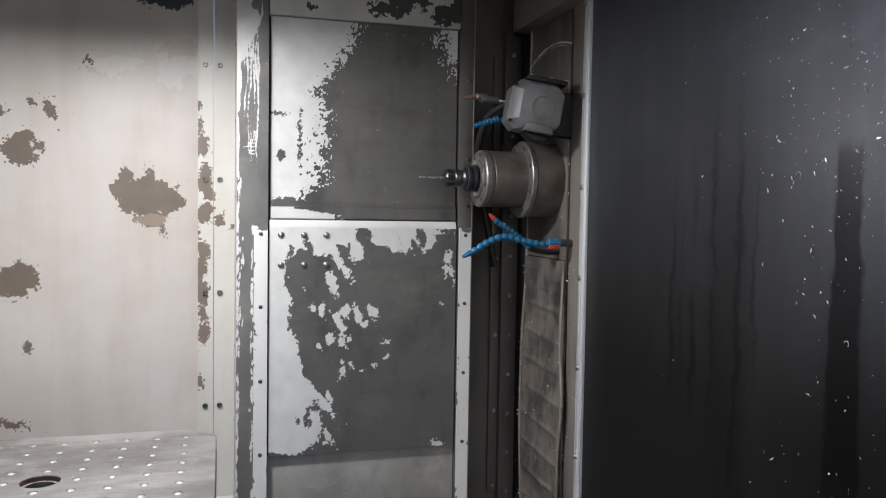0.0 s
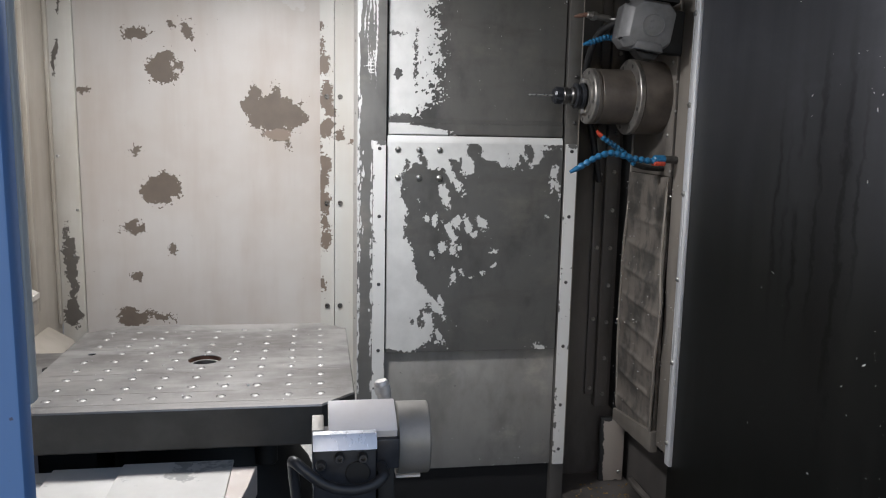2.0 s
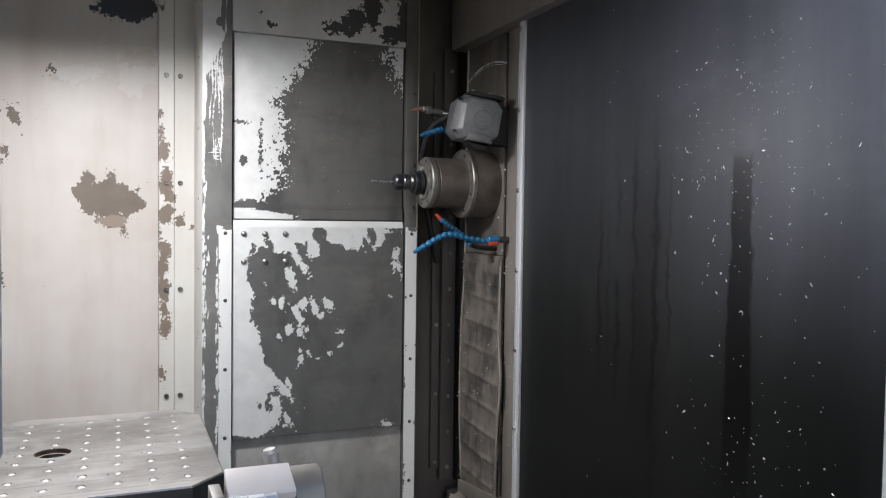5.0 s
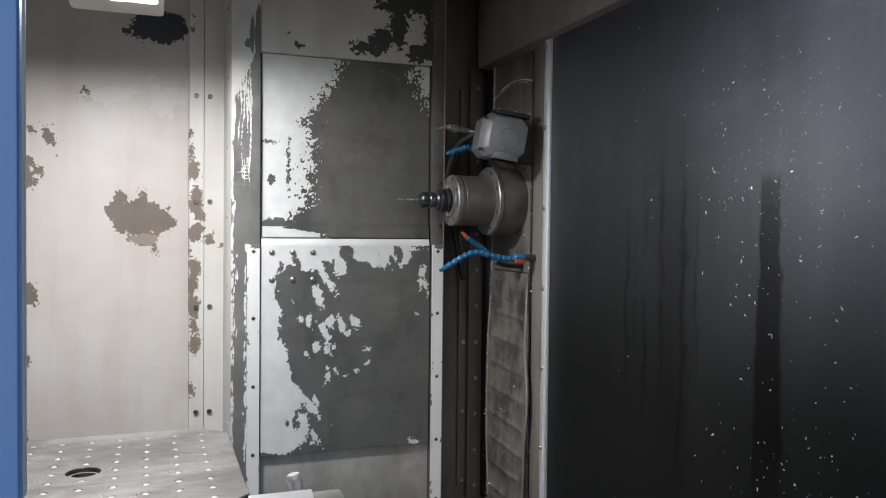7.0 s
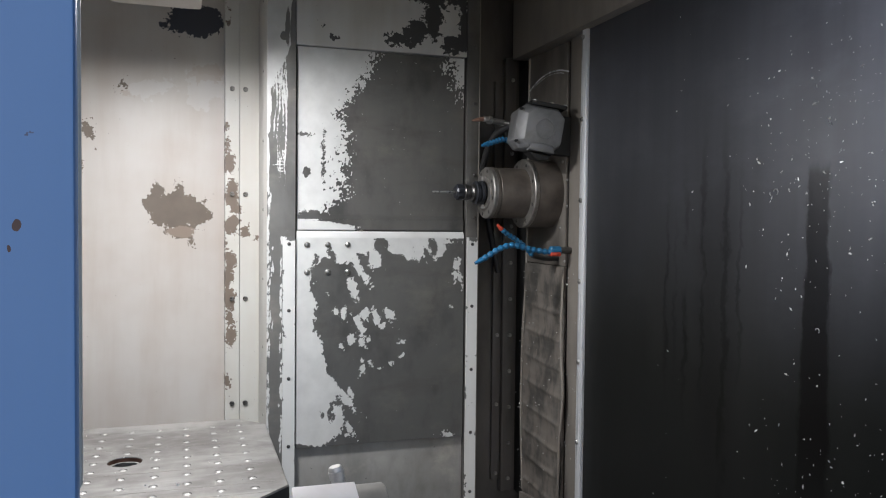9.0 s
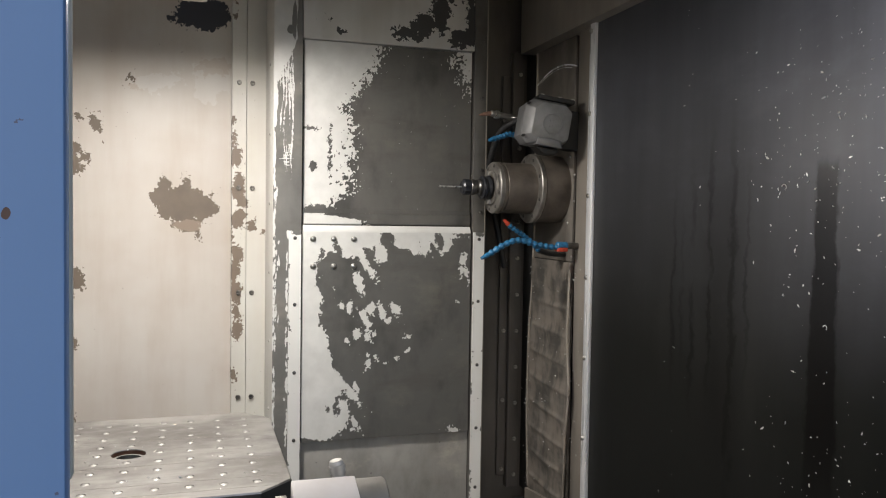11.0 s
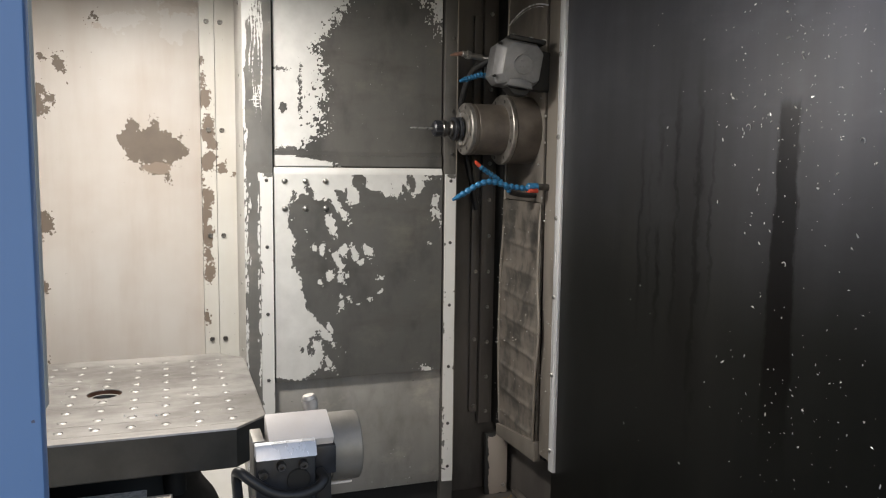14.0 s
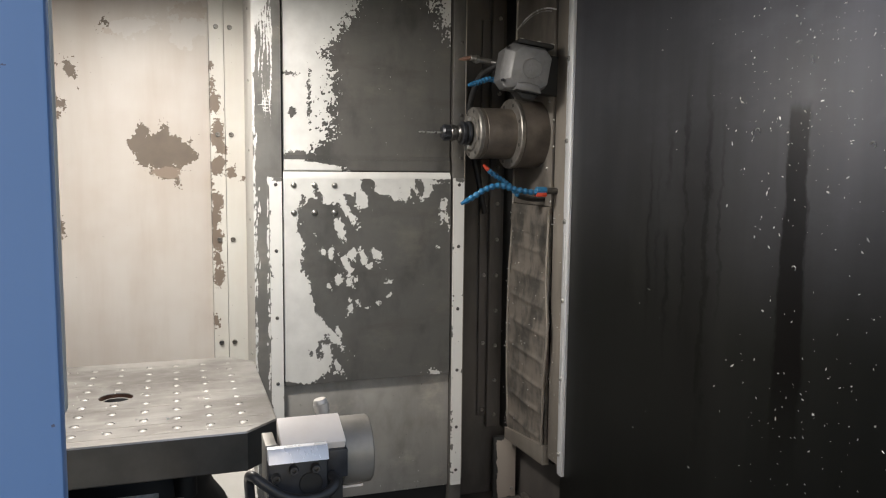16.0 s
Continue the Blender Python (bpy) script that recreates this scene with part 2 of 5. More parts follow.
PANEL_FLAKES = [
    (-0.205, Yp, 1.555, 0.066, 0.050), (-0.250, Yp, 1.600, 0.020, 0.030), (-0.192, Yp, 1.606, 0.012, 0.030, -12), (-0.150, Yp, 1.540, 0.033, 0.040),
    (-0.270, Yp, 1.562, 0.026, 0.030), (-0.190, Yp, 1.496, 0.045, 0.019), (-0.162, Yp, 1.470, 0.010, 0.020), (-0.255, Yp, 1.530, 0.026, 0.024),
    (-0.125, Yp, 1.580, 0.007, 0.004), (-0.437, Yp, 1.777, 0.011, 0.028, -28), (-0.478, Yp, 1.791, 0.011, 0.010), (-0.502, Yp, 1.668, 0.049, 0.045),
    (-0.517, Yp, 1.327, 0.056, 0.047), (-0.490, Yp, 1.345, 0.020, 0.026), (-0.569, Yp, 1.76, 0.034, 0.017), (-0.588, Yp, 1.441, 0.015, 0.012), (-0.601, Yp, 1.219, 0.028, 0.024),
    (-0.496, Yp, 1.158, 0.013, 0.015), (-0.596, Yp, 1.075, 0.017, 0.017), (-0.606, Yp, 0.964, 0.045, 0.028), (-0.72, Yp, 1.605, 0.022, 0.010),
    (-0.150, Yp, 2.100, 0.075, 0.044), (-0.105, Yp, 2.095, 0.034, 0.026), (-0.190, Yp, 2.078, 0.034, 0.020), (-0.232, Yp, 2.088, 0.010, 0.008), (-0.345, Yp, 1.905, 0.004, 0.010), (-0.64, Yp, 1.985, 0.05, 0.042), (-0.53, Yp, 0.955, 0.035, 0.012)]
PANEL_KEPT = [(-0.485, Yp, 1.678, 0.006, 0.008), (-0.540, Yp, 1.372, 0.014, 0.009), (-0.475, Yp, 1.298, 0.018, 0.012), (-0.588, Yp, 1.232, 0.006, 0.012), (-0.580, Yp, 0.992, 0.022, 0.016), (-0.222, Yp, 1.632, 0.013, 0.026), (-0.466, Yp, 1.700, 0.009, 0.014), (-0.470, Yp, 1.655, 0.010, 0.007)]
STRIP_FLAKES = [
    (-0.058, Ys, 1.690, 0.0156, 0.0308), (-0.064, Ys, 1.735, 0.0065, 0.0242), (-0.052, Ys, 1.602, 0.0195, 0.0418), (-0.045, Ys, 1.562, 0.0169, 0.0198),
    (-0.054, Ys, 1.513, 0.0221, 0.0220), (-0.066, Ys, 1.470, 0.0052, 0.0220), (-0.058, Ys, 1.412, 0.0169, 0.0330), (-0.061, Ys, 1.360, 0.0130, 0.0330),
    (-0.056, Ys, 1.300, 0.0169, 0.0352), (-0.061, Ys, 1.245, 0.0130, 0.0220), (-0.057, Ys, 1.195, 0.0156, 0.0286), (-0.064, Ys, 1.065, 0.0091, 0.0198),
    (-0.066, Ys, 1.790, 0.0078, 0.0132), (-0.058, Ys, 2.090, 0.0050, 0.0080), (-0.064, Ys, 2.125, 0.0050, 0.0060), (-0.013, Ys, 1.495, 0.0143, 0.0143), (0.018, Ys, 1.470, 0.0052, 0.0077)]
M_panel = painted("cream_sheet_paint", CREAM, CREAM_STAIN, PRIMER, stain_amount=0.75, worn=True, tooth=0.036, tooth_scale=110.0, pale=[(-0.188, Yp, 1.490, 0.045, 0.018)],
                  tinted=[(-0.15, Yp, 2.13, 0.20, 0.13)], filler=[(-0.280, Yp, 1.895, 0.075, 0.030), (-0.13, Yp, 1.90, 0.05, 0.05)],
                  rust=[(-0.115, Yp, 1.95, 0.05, 0.025), (-0.33, Yp, 1.878, 0.02, 0.008)])
M_strip = painted("white_strip_paint", (0.62, 0.62, 0.585), (0.50, 0.455, 0.39), (0.165, 0.128, 0.10), worn=True, tooth=0.030, stain_amount=0.6)
M_corner = painted("corner_strip_paint", (0.62, 0.60, 0.55), (0.42, 0.37, 0.3), (0.12, 0.105, 0.09), [
    (-0.768, 2.19, 1.10, 0.018, 0.12), (-0.77, 2.19, 0.98, 0.025, 0.05), (-0.785, 2.19, 1.69, 0.006, 0.05),
    (-0.765, 2.19, 1.86, 0.006, 0.05)], amp=1.1, scale=50.0, fine=0.3, stain_amount=0.9)
M_cream = painted("cream_frame_paint", (0.54, 0.505, 0.46), (0.42, 0.38, 0.32), (0.2, 0.18, 0.15), stain_amount=0.8)
# stained cream made darker, with the column's shade put into the colour
M_dimcream = painted("shaded_cream_paint", (0.46, 0.42, 0.36), (0.30, 0.26, 0.21), (0.15, 0.13, 0.11), stain_amount=1.0)
M_post = painted("cream_post_paint", (0.62, 0.61, 0.58), (0.48, 0.46, 0.42), (0.15, 0.14, 0.13), stain_amount=0.7)
M_postfront = painted("rubbed_post_paint", (0.150, 0.147, 0.140), (0.10, 0.098, 0.092), (0.59, 0.59, 0.572), worn=True, tooth=0.003, tooth_scale=420.0, stain_amount=0.9, rough=0.40, smudge=0.6)
M_railworn = painted("chipped_rail_paint", (0.72, 0.72, 0.70), (0.55, 0.54, 0.51), (0.13, 0.128, 0.122), worn=True, tooth=0.006, tooth_scale=220.0, stain_amount=0.5)


def on_plate(rows):
    """Places on the lower plate, given in tenths of its width and height from its upper corner."""
    return [(0.100 + 0.047 * a, Yd, 1.481 - 0.0561 * b, 0.047 * c, 0.0561 * d, *e) for a, b, c, d, *e in rows]


EDGE_PAINT = on_plate([
    (0.4, 0.4, 1.1, 1.0), (2.3, 0.2, 2.3, 0.75), (6.6, 0.1, 2.6, 0.42), (2.7, 0.8, 0.7, 0.4), (3.6, 1.4, 1.15, 0.2, 62), (4.55, 0.8, 0.4, 0.65),
    (6.0, 0.2, 0.85, 0.65), (7.2, 0.5, 0.4, 0.7), (6.6, 0.7, 0.35, 0.4), (8.2, 0.35, 0.5, 0.7), (9.6, 1.3, 0.2, 0.3), (9.75, 2.0, 0.14, 0.3, -20), (9.45, 1.75, 0.16, 0.22), (9.95, 2.4, 0.08, 0.3), (9.3, 2.1, 0.10, 0.12)])
SIDE_PAINT = on_plate([
    (0.2, 2.1, 0.65, 1.4), (0.35, 3.2, 0.8, 0.8), (0.3, 4.1, 0.7, 1.0), (0.5, 5.2, 1.0, 0.9), (0.6, 6.3, 1.15, 1.0), (0.9, 7.3, 1.45, 0.95), (0.6, 8.25, 1.25, 0.9), (0.25, 3.6, 0.85, 1.2),
    (2.8, 7.8, 0.95, 0.19, 48), (0.9, 9.1, 1.7, 0.85), (2.2, 8.6, 0.55, 0.55), (3.2, 9.25, 0.16, 0.42, -30), (3.0, 9.6, 0.2, 0.11)])
ISLANDS = on_plate([
    (3.25, 2.45, 0.28, 0.46, -12), (1.78, 2.75, 0.11, 0.12), (2.3, 3.5, 0.17, 0.17), (2.75, 3.5, 0.2, 0.34), (3.55, 4.1, 0.19, 0.42, -10),
    (3.9, 3.72, 0.25, 0.33), (4.55, 3.85, 0.22, 0.42, -18), (5.4, 3.72, 0.24, 0.42, -38), (5.0, 4.3, 0.2, 0.17), (3.8, 4.45, 0.2, 0.2),
    (3.2, 4.8, 0.27, 0.26), (3.8, 4.95, 0.17, 0.3, -20), (4.2, 4.88, 0.16, 0.14), (2.55, 5.12, 0.18, 0.15)])
SPECKS = on_plate([
    (6.2, 5.1, 0.15, 0.11), (3.75, 5.88, 0.13, 0.1), (3.8, 6.35, 0.2, 0.23), (4.28, 6.08, 0.12, 0.2), (5.5, 6.15, 0.13, 0.14),
    (6.15, 5.85, 0.13, 0.14), (4.9, 6.42, 0.1, 0.08), (3.15, 7.5, 0.14, 0.26, -15), (9.1, 9.85, 0.3, 0.12), (9.2, 3.45, 0.15, 0.08)])
BARE = on_plate([(4.9, 0.35, 0.5, 0.42), (7.95, 0.35, 0.2, 0.5), (1.95, 8.5, 0.2, 0.36), (1.4, 8.55, 0.12, 0.18), 
                 (1.0, 1.0, 0.12, 0.3), (2.0, 0.75, 0.22, 0.35, -30)])
M_lower = painted("lower_plate_finish", SLATE, (0.10, 0.098, 0.092), (0.59, 0.59, 0.572), rough=0.40, under_rough=0.45, stain_amount=0.9, worn=True, smudge=0.7)
M_upper = painted("upper_plate_finish", (0.085, 0.083, 0.079), (0.115, 0.109, 0.10), (0.59, 0.59, 0.572), rough=0.38, under_rough=0.45, stain_amount=0.9, worn=True,
                  tooth=0.014, tooth_scale=420.0, smudge=0.8)
M_header = painted("header_finish", (0.59, 0.59, 0.572), (0.4, 0.38, 0.34), (0.045, 0.045, 0.045), [
    (0.42, Yd, 2.04, 0.035, 0.035), (0.36, Yd, 2.025, 0.030, 0.016), (0.47, Yd, 2.075, 0.030, 0.050), (0.53, Yd, 2.02, 0.028, 0.026), (0.56, Yd, 2.08, 0.018, 0.07),
    (0.50, Yd, 2.155, 0.08, 0.035), (0.20, Yd, 2.012, 0.010, 0.006), (0.17, Yd, 2.04, 0.006, 0.006), (0.5, Yd, 2.27, 0.25, 0.08)], amp=1.9, scale=34.0, fine=1.0, fine_scale=120.0, stain_amount=0.8)
M_slate = painted("dark_grey_sheet", (0.068, 0.068, 0.066), (0.105, 0.10, 0.092), (0.03, 0.03, 0.03), stain_amount=0.9, rough=0.40, smudge=0.6)
M_pillar = painted("grey_post_sheet", (0.085, 0.082, 0.078), (0.125, 0.118, 0.108), (0.4, 0.4, 0.38), stain_amount=0.9, rough=0.40, smudge=0.6)
M_base = painted("grey_base_sheet", (0.315, 0.306, 0.288), (0.215, 0.206, 0.192), (0.06, 0.06, 0.06), stain_amount=1.0, rough=0.40, smudge=0.6)
M_dark = plain("dark_oily_sheet", (0.078, 0.072, 0.067), 0.36, 0.0, 0.5, 6.0, 0.12, (1, 1, 0.3))
M_rail = painted("white_rail_paint", (0.72, 0.72, 0.70), (0.5, 0.49, 0.46), (0.1, 0.1, 0.1), stain_amount=0.6)
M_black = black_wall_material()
M_gap = plain("black_parts_and_shade", (0.012, 0.012, 0.012), 0.6)
M_bronze = plain("brown_grey_enamel", (0.145, 0.124, 0.106), 0.36, 0.3, 0.28, 14.0, 0.08)
M_cover = plain("brushed_cover_steel", (0.40, 0.37, 0.335), 0.36, 0.75, 0.30, 9.0, 0.05, (1, 1, 0.6))
M_ribbed = ribbed_material()
M_flange = plain("brown_column_sheet", (0.285, 0.257, 0.225), 0.42, 0.3, 0.22, 8.0, 0.08, (1, 1, 0.3))
M_alu = plain("brushed_aluminium", (0.80, 0.81, 0.83), 0.30, 0.35, 0.12, 30.0, 0.1, (1, 1, 0.05))
M_steel = ground_steel()
M_bolt = plain("bolt_steel", (0.42, 0.41, 0.39), 0.32, 0.9, 0.3, 90.0)
M_boltdark = plain("dark_bolt_steel", (0.13, 0.125, 0.12), 0.35, 0.8, 0.3, 90.0)
M_rim = plain("machined_ring_steel", (0.36, 0.34, 0.315), 0.44, 0.8, 0.2, 60.0)
M_chrome = plain("dull_plug_steel", (0.34, 0.33, 0.315), 0.56, 0.8, 0.15, 90.0)
M_cast = plain("grey_cast_cover", (0.175, 0.175, 0.178), 0.44, 0.15, 0.22, 22.0, 0.25, None, 500.0)
M_blue = plain("blue_hose_plastic", (0.022, 0.15, 0.31), 0.35, 0.0, 0.25, 120.0)
M_orange = plain("orange_red_plastic", (0.50, 0.055, 0.025), 0.4, 0.0, 0.15, 120.0)
M_rusty = plain("rusty_tip", (0.30, 0.17, 0.125), 0.5, 0.3, 0.3, 120.0)
M_cable = plain("black_cable_rubber", (0.02, 0.02, 0.021), 0.4, 0.0, 0.2, 120.0)
M_pallside = plain("dark_pallet_side", (0.072, 0.068, 0.060), 0.5, 0.3, 0.25, 14.0)
M_door = painted("blue_door_enamel", (0.142, 0.262, 0.50), (0.115, 0.222, 0.44), (0.09, 0.05, 0.04), [(-0.2685, 0.3, 1.521, 0.0022, 0.0034), (-0.272, 0.3, 1.508, 0.0010, 0.002)], amp=0.8, scale=120.0, warp=0.004, stain_amount=0.5, rough=0.45)
M_dooredge = painted("door_edge_paint", (0.62, 0.60, 0.56), (0.5, 0.47, 0.42), (0.2, 0.2, 0.2))
M_setter = painted("setter_steel", (0.80, 0.75, 0.71), (0.62, 0.53, 0.46), (0.92, 0.88, 0.84), stain_amount=0.9, rough=0.38)
M_setdark = plain("setter_black_oxide", (0.03, 0.032, 0.038), 0.38, 0.3, 0.25, 60.0)
M_setcyl = plain("setter_grey_cylinder", (0.25, 0.236, 0.212), 0.42, 0.4, 0.12, 30.0)
M_bed = bed_material()
M_concrete = plain("workshop_floor_concrete", (0.22, 0.22, 0.21), 0.6, 0.0, 0.3, 3.0)
M_bore = plain("brown_bore_steel", (0.15, 0.075, 0.05), 0.4, 0.5, 0.3, 60.0)
M_brass = plain("brass_swarf", (0.30, 0.20, 0.08), 0.4, 0.6, 0.4, 90.0)
M_flake = plain("bright_swarf", (0.93, 0.93, 0.92), 0.33, 0.75, 0.05, 90.0)


def glass_material():
    n = Nodes("tinted_polycarbonate")
    n.bsdf.inputs["Transmission Weight"].default_value = 1.0
    return n.set((0.20, 0.22, 0.25, 1), 0.10)


def lamp_material():
    n = Nodes("lamp_diffuser")
    n.bsdf.inputs["Emission Color"].default_value = (1.0, 0.97, 0.935, 1)
    n.bsdf.inputs["Emission Strength"].default_value = 230.0
    return n.set((0.9, 0.9, 0.88, 1), 0.4)


M_glass, M_lamp = glass_material(), lamp_material()


# ---- mesh helpers ----
from mathutils.geometry import delaunay_2d_cdt


def box(bm, lo, hi, bevel=0.0, turn=None):
    """A box from corner to corner, with rounded edges; turn: a matrix about its middle."""
    mid = [(a + b) / 2 for a, b in zip(lo, hi)]
    size = [abs(b - a) for a, b in zip(lo, hi)]
    m = Matrix.Translation(mid) @ (turn or Matrix.Identity(4)) @ Matrix.Diagonal((*size, 1))
    made = bmesh.ops.create_cube(bm, size=1, matrix=m)["verts"]
    if bevel:
        edges = {e for v in made for e in v.link_edges}
        bmesh.ops.bevel(bm, geom=list(edges), offset=bevel, segments=2, affect="EDGES", profile=0.5)
    return bm


def axis_matrix(p0, p1):
    d = Vector(p1) - Vector(p0)
    return Matrix.Translation(p0) @ d.to_track_quat("Z", "Y").to_matrix().to_4x4()


def lathe(bm, p0, p1, profile, seg=32):
    """Turns rows of (distance along the axis from p0, radius) round the line p0 to p1."""
    m = axis_matrix(p0, p1)
    rings = []
    for h, r in profile:
        if r <= 1e-6:
            rings.append([bm.verts.new(m @ Vector((0, 0, h)))])
        else:
            rings.append([bm.verts.new(m @ Vector((r * math.cos(2 * math.pi * i / seg), r * math.sin(2 * math.pi * i / seg), h))) for i in range(seg)])
    for a, b in zip(rings, rings[1:]):
        for i in range(seg):
            j = (i + 1) % seg
            if len(a) == 1 and len(b) == 1:
                continue
            if len(a) == 1:
                bm.faces.new((a[0], b[j], b[i]))
            elif len(b) == 1:
                bm.faces.new((a[i], a[j], b[0]))
            else:
                bm.faces.new((a[i], a[j], b[j], b[i]))
    return bm


def rod(bm, p0, p1, r, bevel=0.0, seg=24):
    n = (Vector(p1) - Vector(p0)).length
    b = min(bevel, r * 0.8)
    return lathe(bm, p0, p1, [(0, 0), (0, r - b), (b, r), (n - b, r), (n, r - b), (n, 0)] if b else [(0, 0), (0, r), (n, r), (n, 0)], seg)


def spline(points, steps=10):
    """Points of a smooth line through the given ones."""
    p = [Vector(q) for q in points]
    p = [p[0] * 2 - p[1]] + p + [p[-1] * 2 - p[-2]]
    out = []
    for a, b, c, d in zip(p, p[1:], p[2:], p[3:]):
        for k in range(steps):
            t = k / steps
            out.append(0.5 * (2 * b + (c - a) * t + (2 * a - 5 * b + 4 * c - d) * t * t + (3 * b - a - 3 * c + d) * t ** 3))
    return out + [p[-2]]


def tube(bm, points, r, seg=12):
    rings = []
    for i, q in enumerate(points):
        d = points[min(i + 1, len(points) - 1)] - points[max(i - 1, 0)]
        m = Matrix.Translation(q) @ d.to_track_quat("Z", "Y").to_matrix().to_4x4()
        rings.append([bm.verts.new(m @ Vector((r * math.cos(2 * math.pi * k / seg), r * math.sin(2 * math.pi * k / seg), 0))) for k in range(seg)])
    for a, b in zip(rings, rings[1:]):
        for k in range(seg):
            j = (k + 1) % seg
            bm.faces.new((a[k], a[j], b[j], b[k]))
    bm.faces.new(rings[0][::-1])
    bm.faces.new(rings[-1])
    return bm


def prism(bm, outline, lo, hi, axis="z", bevel=0.0):
    """A straight-sided body over an outline of (a, b): x, y for axis z; x, z for axis y; y, z for axis x."""
    def put(a, b, c):
        return (a, b, c) if axis == "z" else (a, c, b) if axis == "y" else (c, a, b)
    low = [bm.verts.new(put(a, b, lo)) for a, b in outline]
    top = [bm.verts.new(put(a, b, hi)) for a, b in outline]
    n = len(outline)
    faces = [bm.faces.new(low[::-1]), bm.faces.new(top)]
    faces += [bm.faces.new((low[i], low[(i + 1) % n], top[(i + 1) % n], top[i])) for i in range(n)]
    if bevel:
        edges = {e for f in faces[:2] for e in f.edges}
        bmesh.ops.bevel(bm, geom=list(edges), offset=bevel, segments=2, affect="EDGES", profile=0.5)
    return bm


def round_rect(a0, a1, b0, b1, r, n=6):
    out = []
    for ca, cb, s in ((a1 - r, b1 - r, 0), (a0 + r, b1 - r, 90), (a0 + r, b0 + r, 180), (a1 - r, b0 + r, 270)):
        out += [(ca + r * math.cos(radians(s + 90 * i / n)), cb + r * math.sin(radians(s + 90 * i / n))) for i in range(n + 1)]
    return out


def frame_ring(bm, outer, inner, lo, hi, axis):
    """A flat frame between two outlines of as many points."""
    def put(a, b, c):
        return (a, b, c) if axis == "z" else (a, c, b) if axis == "y" else (c, a, b)
    n = len(outer)
    o0, o1 = [[bm.verts.new(put(a, b, c)) for a, b in outer] for c in (lo, hi)]
    i0, i1 = [[bm.verts.new(put(a, b, c)) for a, b in inner] for c in (lo, hi)]
    for k in range(n):
        j = (k + 1) % n
        bm.faces.new((o0[k], o0[j], i0[j], i0[k]))
        bm.faces.new((o1[k], o1[j], i1[j], i1[k]))
        bm.faces.new((o0[k], o0[j], o1[j], o1[k]))
        bm.faces.new((i0[k], i0[j], i1[j], i1[k]))
    return bm


def smooth_by_angle(data):
    for p in data.polygons:
        p.use_smooth = True
    data.set_sharp_from_angle(angle=radians(35))


def make(name, bm, material):
    bmesh.ops.recalc_face_normals(bm, faces=bm.faces)
    data = bpy.data.meshes.new(name)
    bm.to_mesh(data)
    bm.free()
    data.materials.append(material)
    smooth_by_angle(data)
    return data


def under(ob, parent):
    ob.parent = parent
    if parent.type == "EMPTY":
        ob.matrix_parent_inverse = parent.matrix_basis.inverted()
    return ob


def part(name, bm, material, parent, label=""):
    ob = new(name, make(name, bm, material))
    under(ob, parent)
    return tagged(ob, label)


def piece(name, data, parent, m):
    """A small part that shares its mesh with others like it."""
    ob = new(name, data)
    under(ob, parent)
    ob.matrix_basis = m
    return ob


def thing(name, place, label, category, group=""):
    ob = new(name)
    ob.empty_display_size = 0.05
    ob.matrix_basis = Matrix.Translation(place)
    return tagged(ob, label, category, group)


def structure(name, bm, material, label="", category=""):
    return tagged(new(name, make(name, bm, material)), label, category, kind="structure")


def B():
    return bmesh.new()


def bolt_mesh(name, r, h, material, socket=True):
    bm = B()
    if socket:
        lathe(bm, (0, 0, 0), (0, 0, 1), [(0, r), (h * 0.7, r), (h, r * 0.8), (h, r * 0.48), (h * 0.4, r * 0.42), (h * 0.4, 0)], 12)
    else:
        lathe(bm, (0, 0, 0), (0, 0, 1), [(0, r), (h * 0.35, r), (h * 0.8, r * 0.65), (h, 0)], 12)
    return make(name, bm, material)


bolt_big = bolt_mesh("bolt", 0.0075, 0.006, M_boltdark)
bolt_mid = bolt_mesh("bolt", 0.006, 0.005, M_bolt)
bolt_small = bolt_mesh("bolt", 0.0042, 0.0035, M_bolt, False)
bolt_strip = bolt_mesh("bolt", 0.0072, 0.0062, plain("oiled_bolt_steel", (0.20, 0.19, 0.18), 0.30, 0.85, 0.3, 90.0))
bolt_flush = bolt_mesh("bolt", 0.0050, 0.0012, M_boltdark)
bolt_dark = bolt_mesh("bolt", 0.0048, 0.003, M_boltdark, False)
FRONT = Matrix.Rotation(radians(90), 4, "X")      # a bolt head towards -y
WEST = Matrix.Rotation(radians(-90), 4, "Y")      # a bolt head towards -x


def bolts(data, parent, places, turn):
    for p in places:
        piece("bolt", data, parent, Matrix.Translation(p) @ turn)


def lattice(x, z, freq, seed):
    """Smooth noise from -1 to 1 over arrays of places."""
    x, z = x * freq + seed * 17.3, z * freq + seed * 9.1
    i, j = np.floor(x), np.floor(z)
    u, w = x - i, z - j
    u, w = u * u * (3 - 2 * u), w * w * (3 - 2 * w)

    def corner(a, b):
        k = np.sin(a * 127.1 + b * 311.7 + seed * 74.7) * 43758.5453
        return 2 * (k - np.floor(k)) - 1
    return (corner(i, j) * (1 - u) + corner(i + 1, j) * u) * (1 - w) + (corner(i, j + 1) * (1 - u) + corner(i + 1, j + 1) * u) * w


